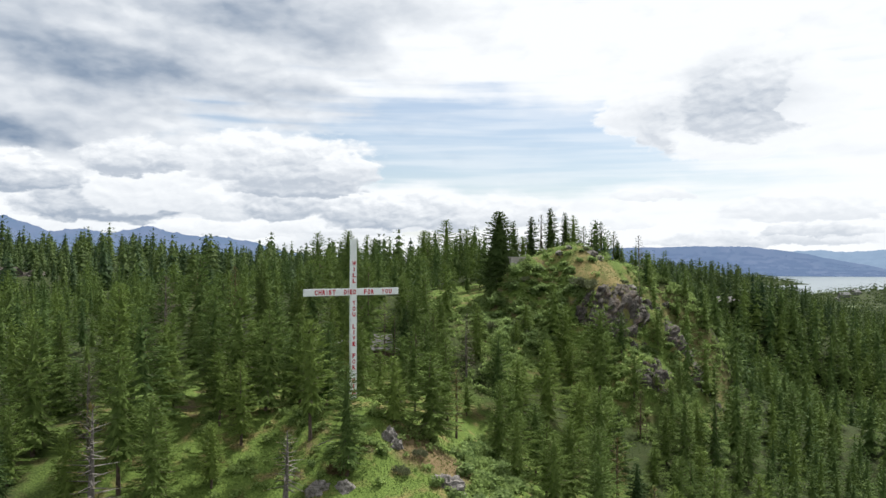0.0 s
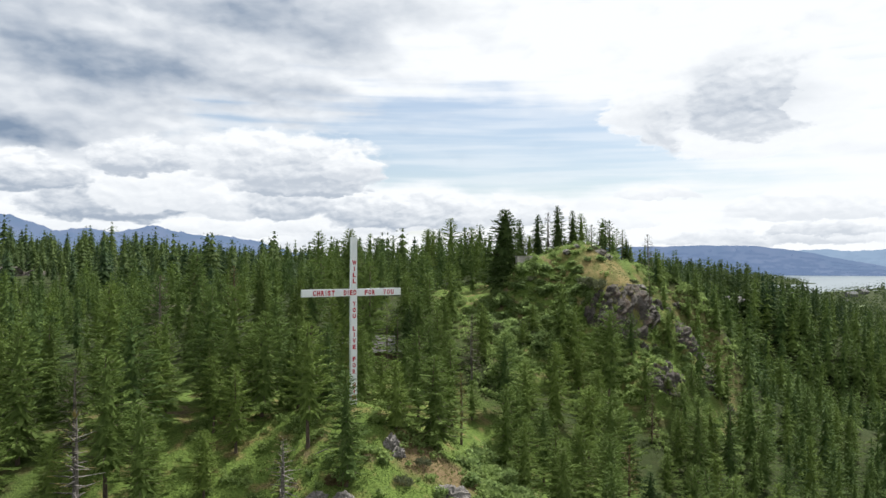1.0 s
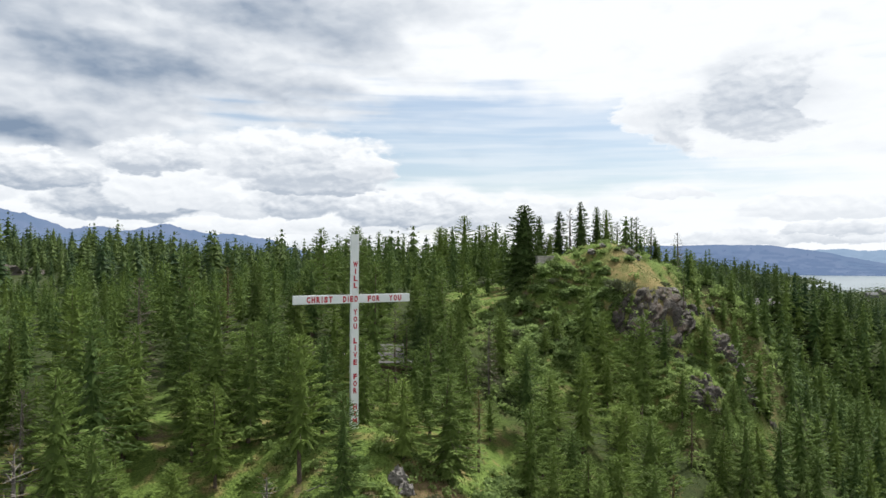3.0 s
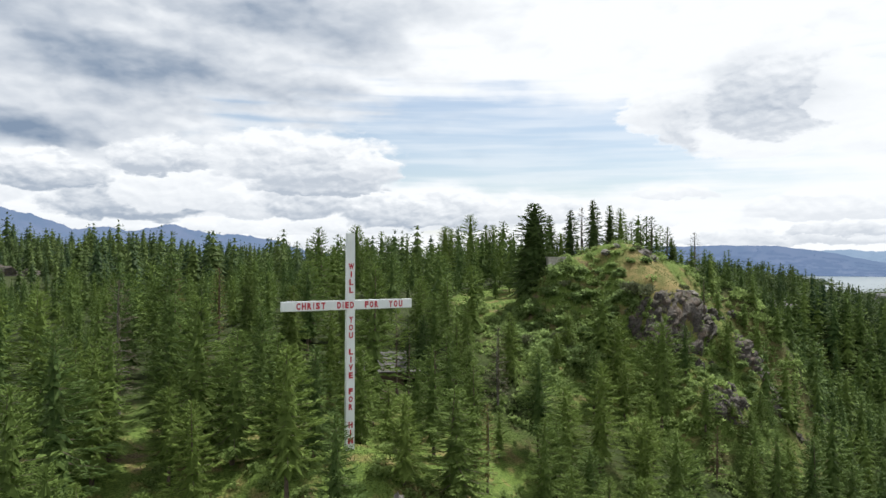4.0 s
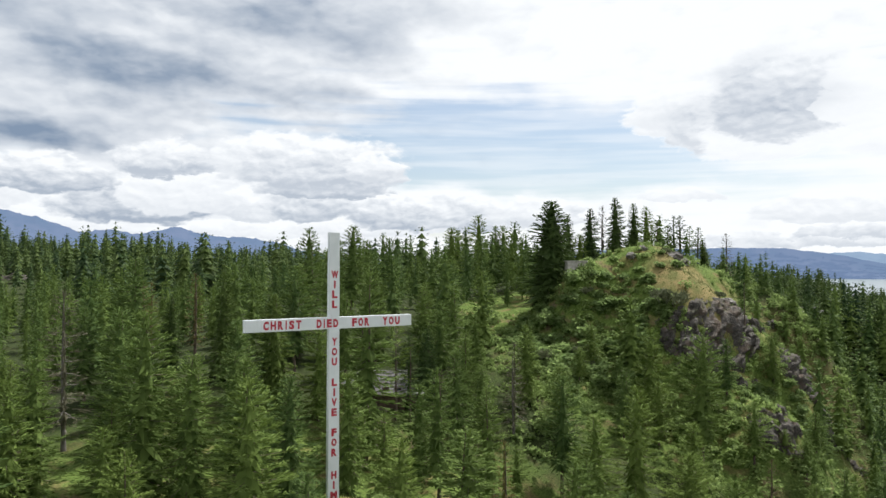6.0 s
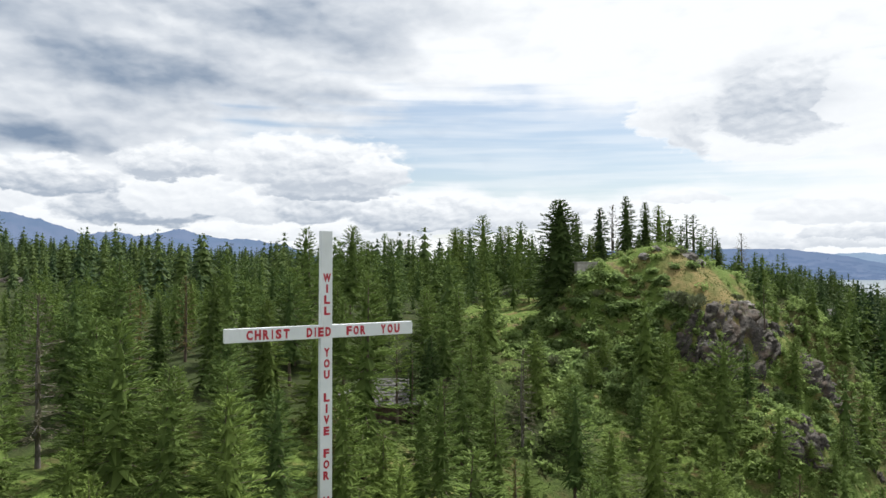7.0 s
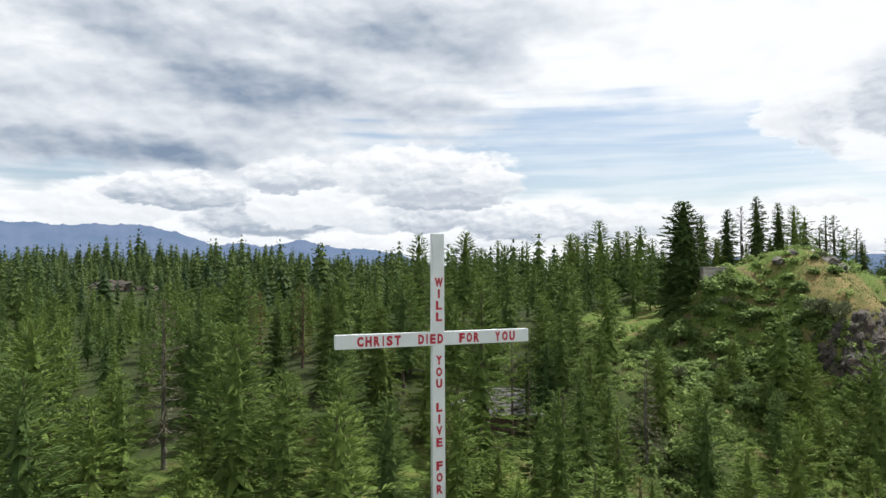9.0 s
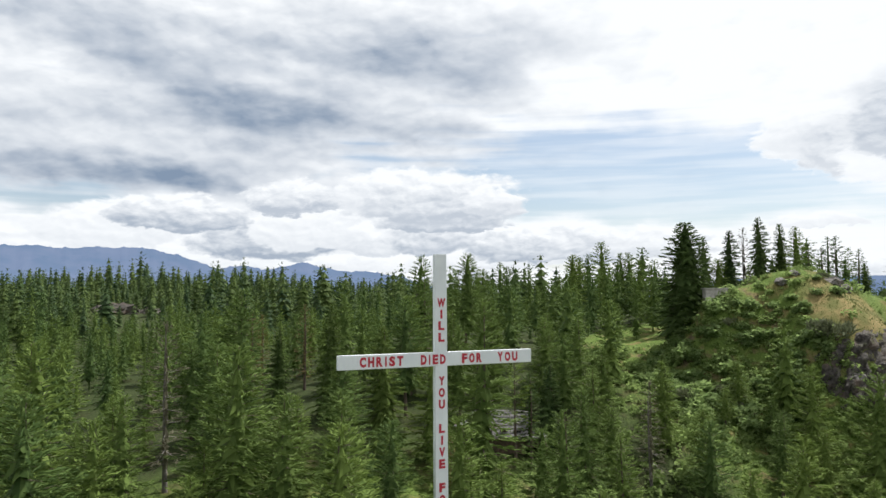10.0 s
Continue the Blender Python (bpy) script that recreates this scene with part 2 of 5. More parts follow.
def bark_material(name, a, b):
    m, t, p, _ = material(name)
    c = object_coord(t)
    mp = t.nodes.new("ShaderNodeMapping")
    mp.inputs["Scale"].default_value = (9, 9, 1.6)
    t.links.new(c, mp.inputs[0])
    n = noise_node(t, mp.outputs[0], 1.5, 5.0)
    t.links.new(mix_color(t, ramp(t, n, 0.3, 0.7), a, b), p.inputs["Base Color"])
    p.inputs["Roughness"].default_value = 0.9
    bump(t, p, n, 0.6, 0.05)
    return m


BARK = bark_material("pine_bark", (0.035, 0.027, 0.021), (0.115, 0.082, 0.06))
DEAD_BARK = bark_material("weathered_dead_wood", (0.06, 0.054, 0.048), (0.16, 0.145, 0.13))

# ground: green grass, yellow dry grass, duff under the trees, thin soil with grit
GROUND, t, p, _ = material("hillside_grass_and_soil")
pos = position(t)
n_big, n_mid, n_fine = noise_node(t, pos, 0.045, 3.0), noise_node(t, pos, 0.35, 5.0), noise_node(t, pos, 4.0, 6.0)
green = mix_color(t, ramp(t, n_fine, 0.3, 0.72), (0.048, 0.080, 0.017), (0.115, 0.163, 0.037))
straw = mix_color(t, ramp(t, n_fine, 0.3, 0.7), (0.095, 0.085, 0.033), (0.20, 0.165, 0.067))
soil = mix_color(t, ramp(t, n_fine, 0.3, 0.7), (0.058, 0.050, 0.028), (0.145, 0.118, 0.066))
col = mix_color(t, ramp(t, n_mid, 0.49, 0.68), green, straw)
col = mix_color(t, ramp(t, math_node(t, "ADD", n_mid, math_node(t, "MULTIPLY", math_node(t, "SUBTRACT", n_big, 0.5), 0.6)), 0.64, 0.76), col, soil)
sp = t.nodes.new("ShaderNodeSeparateXYZ")
t.links.new(pos, sp.inputs[0])


def zone(x, y, rx, ry, lo, hi):
    """1 inside a ragged oval on the plan, 0 outside."""
    a = math_node(t, "MULTIPLY", math_node(t, "SUBTRACT", sp.outputs[0], x), 1.0 / rx)
    b = math_node(t, "MULTIPLY", math_node(t, "SUBTRACT", sp.outputs[1], y), 1.0 / ry)
    r2 = math_node(t, "MULTIPLY_ADD", a, a, math_node(t, "MULTIPLY", b, b))
    return math_node(t, "SUBTRACT", 1.0, ramp(t, math_node(t, "ADD", r2, math_node(t, "MULTIPLY", n_mid, 0.9)), lo, hi))


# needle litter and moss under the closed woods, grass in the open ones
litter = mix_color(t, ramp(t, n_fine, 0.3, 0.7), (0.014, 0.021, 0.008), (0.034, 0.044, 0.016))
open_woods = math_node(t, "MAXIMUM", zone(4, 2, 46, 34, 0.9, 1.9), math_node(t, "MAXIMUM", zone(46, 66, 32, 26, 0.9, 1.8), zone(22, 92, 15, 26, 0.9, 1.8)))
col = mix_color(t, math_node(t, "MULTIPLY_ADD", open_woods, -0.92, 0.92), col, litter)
# rust-coloured dry patch by the ledge
col = mix_color(t, math_node(t, "MULTIPLY", zone(11.5, -6.5, 7.0, 5.5, 0.7, 1.6), 0.85), col, mix_color(t, n_fine, (0.09, 0.055, 0.032), (0.165, 0.115, 0.07)))
# the dry yellow meadow on the knob
meadow = mix_color(t, ramp(t, n_mid, 0.35, 0.62), (0.095, 0.100, 0.033), (0.178, 0.142, 0.062))
col = mix_color(t, zone(50, 71, 8.5, 9, 0.9, 1.7), col, meadow)
col = mix_color(t, math_node(t, "MULTIPLY", zone(70, 76, 14, 15, 0.9, 1.8), 0.45), col, meadow)
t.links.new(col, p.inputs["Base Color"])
p.inputs["Roughness"].default_value, p.inputs["Specular IOR Level"].default_value = 0.95, 0.1
bump(t, p, n_fine, 0.7, 0.25)

ROCK, t, p, _ = material("dark_fractured_rock")
pos = position(t)
n1, n2, n3 = noise_node(t, pos, 0.5, 6.0), noise_node(t, pos, 3.0, 8.0, 0.65), noise_node(t, pos, 0.9, 3.0)
col = mix_color(t, ramp(t, n2, 0.3, 0.72), (0.020, 0.018, 0.016), (0.078, 0.068, 0.058))
col = mix_color(t, math_node(t, "MULTIPLY", ramp(t, n1, 0.5, 0.68), 0.55), col, (0.105, 0.070, 0.046))
col = mix_color(t, math_node(t, "MULTIPLY", ramp(t, n3, 0.56, 0.7), 0.7), col, (0.075, 0.080, 0.034))
t.links.new(col, p.inputs["Base Color"])
p.inputs["Roughness"].default_value = 0.9
bump(t, p, n2, 0.9, 0.3)

PALE_ROCK, t, p, _ = material("pale_weathered_rock")
pos = position(t)
n2 = noise_node(t, pos, 2.5, 8.0, 0.65)
t.links.new(mix_color(t, ramp(t, n2, 0.3, 0.7), (0.085, 0.078, 0.072), (0.21, 0.195, 0.18)), p.inputs["Base Color"])
p.inputs["Roughness"].default_value = 0.9
bump(t, p, n2, 0.9, 0.2)

WHITE, t, p, _ = material("white_painted_metal")
c = object_coord(t)
n = noise_node(t, c, 0.8, 5.0)
mp = t.nodes.new("ShaderNodeMapping")
mp.inputs["Scale"].default_value = (6, 6, 0.5)
t.links.new(c, mp.inputs[0])
streak = noise_node(t, mp.outputs[0], 1.2, 5.0)
col = mix_color(t, ramp(t, n, 0.3, 0.75), (0.62, 0.655, 0.68), (0.70, 0.73, 0.75))
t.links.new(mix_color(t, math_node(t, "MULTIPLY", ramp(t, streak, 0.55, 0.8), 0.35), col, (0.47, 0.485, 0.485)), p.inputs["Base Color"])
p.inputs["Roughness"].default_value = 0.45
bump(t, p, streak, 0.05, 0.02)

RED, t, p, _ = material("red_paint")
n = noise_node(t, object_coord(t), 2.0, 5.0)
t.links.new(mix_color(t, ramp(t, n, 0.3, 0.7), (0.34, 0.010, 0.026), (0.45, 0.018, 0.040)), p.inputs["Base Color"])
p.inputs["Roughness"].default_value = 0.5


def plain(name, a, b, rough=0.8, scale=2.0, metal=0.0):
    m, t, p, _ = material(name)
    n = noise_node(t, object_coord(t), scale, 6.0)
    t.links.new(mix_color(t, ramp(t, n, 0.3, 0.7), a, b), p.inputs["Base Color"])
    p.inputs["Roughness"].default_value, p.inputs["Metallic"].default_value = rough, metal
    bump(t, p, n, 0.3, 0.03)
    return m


LOG = plain("dark_stained_logs", (0.045, 0.03, 0.022), (0.11, 0.075, 0.05), 0.85, 3.0)
SHINGLE = plain("grey_weathered_shingles", (0.07, 0.068, 0.066), (0.165, 0.16, 0.155), 0.9, 5.0)
GLASS = plain("dark_window_glass", (0.015, 0.02, 0.022), (0.03, 0.035, 0.04), 0.08, 1.0)
CONCRETE = plain("pale_concrete", (0.28, 0.265, 0.24), (0.42, 0.40, 0.37), 0.85, 2.0)
PALE_ROOF = plain("pale_metal_roof", (0.07, 0.072, 0.075), (0.11, 0.113, 0.117), 0.9, 1.0)
SIDING = plain("grey_siding", (0.09, 0.09, 0.088), (0.14, 0.138, 0.134), 0.8, 2.0)
GRAVEL = plain("pale_gravel_road", (0.22, 0.2, 0.17), (0.32, 0.3, 0.27), 0.95, 0.5)
MEADOW = plain("mown_meadow", (0.045, 0.075, 0.022), (0.085, 0.115, 0.035), 0.95, 0.03)

WATER, t, p, _ = material("lake_water")
p.inputs["Base Color"].default_value = (0.25, 0.32, 0.36, 1)
p.inputs["Roughness"].default_value = 0.3
p.inputs["Specular IOR Level"].default_value = 0.3
n = noise_node(t, position(t), 0.01, 4.0)
t.links.new(mix_color(t, n, (0.075, 0.105, 0.125), (0.115, 0.15, 0.17)), p.inputs["Base Color"])
bump(t, p, noise_node(t, position(t), 0.15, 3.0), 0.3, 1.0)


def mountain_material(name, a, b, haze_glow, amount):
    """Far slopes: forest and rock; the bright haze of kilometres is painted in as emission."""
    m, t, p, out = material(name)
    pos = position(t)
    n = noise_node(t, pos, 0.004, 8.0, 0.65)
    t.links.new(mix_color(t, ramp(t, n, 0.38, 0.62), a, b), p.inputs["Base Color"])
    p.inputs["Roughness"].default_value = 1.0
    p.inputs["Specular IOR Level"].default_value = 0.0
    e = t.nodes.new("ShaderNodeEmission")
    e.inputs[0].default_value, e.inputs[1].default_value = (*haze_glow, 1), 1.0
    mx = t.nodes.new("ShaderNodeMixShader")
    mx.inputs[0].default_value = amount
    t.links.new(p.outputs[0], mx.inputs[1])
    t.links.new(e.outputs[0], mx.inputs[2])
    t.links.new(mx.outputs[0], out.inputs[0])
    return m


# last two values: painted haze colour and its share of the surface
MOUNTAIN = mountain_material("far_mountain_painted_haze", (0.05, 0.075, 0.085), (0.14, 0.14, 0.16), (0.140, 0.203, 0.335), 0.80)
PALE_MOUNTAIN = mountain_material("farthest_mountain_painted_haze", (0.08, 0.10, 0.12), (0.12, 0.14, 0.17), (0.238, 0.33, 0.462), 0.82)


# ---------------------------------------------------------------- building blocks
def part(name, data, mat, parent, label="", matrix=None):
    """One mesh object under a thing or a part. data: a bmesh or a mesh."""
    if isinstance(data, bmesh.types.BMesh):
        me = bpy.data.meshes.new(name)
        data.to_mesh(me)
        data.free()
    else:
        me = data
    if not me.materials:
        me.materials.append(mat)
    ob = new(name, me)
    ob.parent = parent
    if matrix is not None:
        ob.matrix_basis = matrix
    if label:
        ob["label"] = label
    return ob


def mesh_from(name, verts, faces, mat, smooth=False):
    """Mesh from an array of points and an array of triangles."""
    me = bpy.data.meshes.new(name)
    verts, faces = np.asarray(verts, np.float32), np.asarray(faces, np.int32)
    k = faces.shape[1]
    me.vertices.add(len(verts))
    me.vertices.foreach_set("co", verts.ravel())
    me.loops.add(faces.size)
    me.loops.foreach_set("vertex_index", faces.ravel())
    me.polygons.add(len(faces))
    me.polygons.foreach_set("loop_start", np.arange(0, faces.size, k, dtype=np.int32))
    me.polygons.foreach_set("loop_total", np.full(len(faces), k, np.int32))
    me.update(calc_edges=True)
    me.validate()
    if smooth:
        me.polygons.foreach_set("use_smooth", np.ones(len(faces), bool))
    me.materials.append(mat)
    return me


def box(bm, x0, y0, z0, x1, y1, z1, bevel=0.0):
    r = bmesh.ops.create_cube(bm, size=1.0, matrix=Matrix.Translation(((x0 + x1) / 2, (y0 + y1) / 2, (z0 + z1) / 2)) @ Matrix.Diagonal((x1 - x0, y1 - y0, z1 - z0, 1)))
    if bevel:
        edges = list({e for v in r["verts"] for e in v.link_edges})
        bmesh.ops.bevel(bm, geom=edges, offset=bevel, segments=2, affect="EDGES")
    return bm


# ---------------------------------------------------------------- the lie of the land
KNOLLS = [(0, 0, 12, 12, 6.8), (8, -14, 12, 12, 2.1), (30, 14, 15, 15, -6.1), (52, 8, 18, 20, -3.9), (20, 32, 13, 13, -3.4), (36, 46, 10, 11, -1.9), (30, 61, 10, 10, 2.2),
          (30, 75, 6, 6, 8.0), (34, 78, 10, 9, 3.0), (46, 78, 13, 11, 17.9), (45, 64, 8, 8, 12.1), (54, 68, 8, 8, 9.4), (56, 50, 8, 8, 10.5), (65, 68, 8, 8, 13.4),
          (60, 84, 9, 9, 10.8), (38, 88, 12, 10, 5.0), (78, 88, 10, 12, 14.4), (62, 58, 8, 8, 2.1)]
SLOPES = [(80, 112, 14, 14, 4.4), (125, 140, 35, 35, -24.6), (100, 112, 16, 16, -1.5), (52, 98, 20, 16, 13.2), (70, 100, 14, 14, 10.1), (66, 30, 18, 18, -2.0),
          (-28, 0, 22, 20, 6.5), (-30, 40, 22, 22, 4.4), (-12, 76, 24, 22, 4.0), (110, 60, 30, 30, -8.7), (130, 220, 40, 40, 1.9), (60, 140, 30, 30, 21.8),
          (1010, 2300, 130, 150, 30.0), (1500, 1500, 300, 330, 20.0), (840, 1120, 150, 190, 24.0), (-190, 245, 40, 30, 2.0), (-115, 125, 75, 75, -9.0)]
LAKE_Z = -40.0


def step(v):
    v = np.clip(v, 0, 1)
    return v * v * (3 - 2 * v)


def rough(x, y, size, seed):
    """Smooth pseudo-random relief, about -1 to 1."""
    rng = np.random.RandomState(seed)
    out = 0 * x
    for _ in range(7):
        a, f, ph = rng.uniform(0, 6.28), rng.uniform(0.6, 1.6) / size, rng.uniform(0, 6.28)
        out = out + np.sin((x * math.cos(a) + y * math.sin(a)) * f * 6.28 + ph)
    return out / 3.5


def ground_height(x, y):
    x, y = np.asarray(x, float), np.asarray(y, float)
    z = -12 + 25 * step((y + 45) / 170) - 26 * step((x - 8) / 90) * (1 - 0.62 * step((y - 60) / 160))
    z = z + 1.5 * step((y - 140) / 260) * step((160 - x) / 200)
    z = z + 11 * step((y - 240) / 160) * step((-40 - x) / 220)
    z = z - 41 * step((x - 0.25 * y - 60) / 180)
    z = z - 60 * step((y - 620) / 900) * step((500 - x) / 300)
    for a, b, sx, sy, h in KNOLLS + SLOPES:
        z = z + h * np.exp(-((x - a) / sx) ** 2 - ((y - b) / sy) ** 2)
    r = np.hypot(x, y)
    z = z + 0.35 * rough(x, y, 9, 3) + 0.12 * rough(x, y, 3, 4) * (r < 200) + 1.2 * rough(x, y, 60, 5) * step((r - 110) / 120)
    shore = step((y - 1230 - 70 * np.sin(x / 210)) / 320) * step((x - 250) / 250)
    hump = 30 * np.exp(-((x - 1010) / 130) ** 2 - ((y - 2300) / 150) ** 2)
    z = np.where(shore > 0, z * (1 - shore) + (LAKE_Z - 8 + hump) * shore, z)
    return np.maximum(z, LAKE_Z - 8)


def gh(x, y):
    return float(ground_height(x, y))


def axis(fine0, fine1, d, lo, hi, growth=1.13):
    mid = list(np.arange(fine0, fine1 + d / 2, d))
    up, s = [], d
    while not up or up[-1] < hi:
        s *= growth
        up.append((up[-1] if up else mid[-1]) + s)
    down, s = [], d
    while not down or down[-1] > lo:
        s *= growth
        down.append((down[-1] if down else mid[0]) - s)
    return np.array(down[::-1] + mid + up)


gx, gy = axis(-60, 115, 1.0, -4300, 4300), axis(-40, 135, 1.0, -3000, 4500)
X, Y = np.meshgrid(gx, gy)
Z = ground_height(X, Y)
nx, ny = len(gx), len(gy)
i = np.arange(nx * ny).reshape(ny, nx)
quads = np.stack([i[:-1, :-1], i[:-1, 1:], i[1:, 1:], i[1:, :-1]], -1).reshape(-1, 4)
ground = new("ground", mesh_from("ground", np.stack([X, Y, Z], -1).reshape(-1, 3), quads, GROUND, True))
tagged(ground, "rocky hillside with green and straw-coloured grass", "ground", kind="structure")

# lake
ax, ay = np.linspace(200, 4200, 40), np.linspace(1150, 4560, 40)
LX, LY = np.meshgrid(ax, ay)
i = np.arange(1600).reshape(40, 40)
lake = new("water", mesh_from("water", np.stack([LX, LY, 0 * LX + LAKE_Z], -1).reshape(-1, 3), np.stack([i[:-1, :-1], i[:-1, 1:], i[1:, 1:], i[1:, :-1]], -1).reshape(-1, 4), WATER))
tagged(lake, "pale grey-blue lake under a cloudy sky", "lake", kind="structure")


def mountain_range(name, crest, foot, top, mat, label, seed, wave=0.05):
    """A range at the end of the view. crest: azimuth in degrees and height above eye level in degrees."""
    a = np.linspace(crest[0][0], crest[-1][0], 420)
    h = np.interp(a, [c[0] for c in crest], [c[1] for c in crest])
    rng = np.random.RandomState(seed)
    h = h + sum(wave / k ** 0.8 * np.sin(a * k * 1.7 + rng.uniform(0, 6.28)) for k in range(1, 14))
    rows, verts = np.linspace(0, 1, 26), []
    for v in rows:
        r = foot + (top - foot) * v
        spur = sum(np.sin(a * f + rng.uniform(0, 6.28) + 2.5 * v) / f ** 0.5 for f in (1.1, 2.3, 4.7, 9.1)) * 0.5
        z = LAKE_Z - 4 + (19 - LAKE_Z + 4 + np.tan(np.radians(h)) * top) * (v ** 1.1) * (1 + 0.10 * spur * (1 - v) * 4 * v)
        rr = r + 60 * spur * (1 - v)
        verts.append(np.stack([rr * np.sin(np.radians(a)), rr * np.cos(np.radians(a)), z], -1))
    n = len(a)
    i = np.arange(n * len(rows)).reshape(len(rows), n)
    me = mesh_from(name, np.concatenate(verts), np.stack([i[:-1, :-1], i[:-1, 1:], i[1:, 1:], i[1:, :-1]], -1).reshape(-1, 4), mat, True)
    return tagged(new(name, me), label, "mountains", kind="structure")


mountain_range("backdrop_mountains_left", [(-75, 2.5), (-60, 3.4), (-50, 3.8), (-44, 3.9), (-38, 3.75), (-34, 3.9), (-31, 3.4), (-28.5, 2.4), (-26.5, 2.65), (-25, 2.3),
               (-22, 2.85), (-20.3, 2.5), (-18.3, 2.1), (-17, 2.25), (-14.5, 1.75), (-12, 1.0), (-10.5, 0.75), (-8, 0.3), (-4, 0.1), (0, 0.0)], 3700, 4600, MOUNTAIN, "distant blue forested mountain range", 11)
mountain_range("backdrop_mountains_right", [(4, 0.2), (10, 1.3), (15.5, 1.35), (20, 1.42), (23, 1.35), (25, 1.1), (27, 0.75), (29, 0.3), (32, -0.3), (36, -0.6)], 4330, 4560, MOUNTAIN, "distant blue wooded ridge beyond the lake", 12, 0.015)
mountain_range("backdrop_mountains_farthest", [(12, 0.6), (22, 0.9), (25, 1.0), (27, 1.05), (29, 0.95), (31, 1.0), (36, 1.1), (50, 1.3), (75, 1.3)], 4570, 4760, PALE_MOUNTAIN, "palest farthest ridge with painted haze glow", 13, 0.03)


# ---------------------------------------------------------------- conifers
def trunk_mesh(h, r, rng, limbs, sides=7, limb_sides=3):
    """Tapered, slightly bent trunk with thin limbs. Returns points and triangles."""
    v, f = [], []
    rings = 7
    bend = rng.uniform(-0.02, 0.02, 2) * h
    centres = []
    for k in range(rings):
        u = k / (rings - 1)
        c = np.array([bend[0] * math.sin(u * 2.6), bend[1] * math.sin(u * 2.2), u * h * 0.99 - (0.6 if k == 0 else 0)])
        centres.append(c)
        rad = r * (1.0 - 0.93 * u) * (1.25 if k == 0 else 1.0)
        for s in range(sides):
            a = 2 * math.pi * s / sides
            v.append(c + rad * np.array([math.cos(a), math.sin(a), 0]))
    for k in range(rings - 1):
        for s in range(sides):
            a, b = k * sides + s, k * sides + (s + 1) % sides
            f += [(a, b, b + sides), (a, b + sides, a + sides)]
    for p, q, rad in limbs:
        d = (q - p) / max(np.linalg.norm(q - p), 1e-6)
        side = np.cross(d, [0, 0, 1.0])
        side /= max(np.linalg.norm(side), 1e-6)
        up = np.cross(side, d)
        o = len(v)
        for c, w in ((p, rad), (q, rad * 0.3)):
            for s in range(limb_sides):
                a = 2 * math.pi * s / limb_sides
                v.append(c + w * (math.cos(a) * side + math.sin(a) * up))
        for s in range(limb_sides):
            a, b = o + s, o + (s + 1) % limb_sides
            f += [(a, b, b + limb_sides), (a, b + limb_sides, a + limb_sides)]
    return np.array(v), np.array(f)


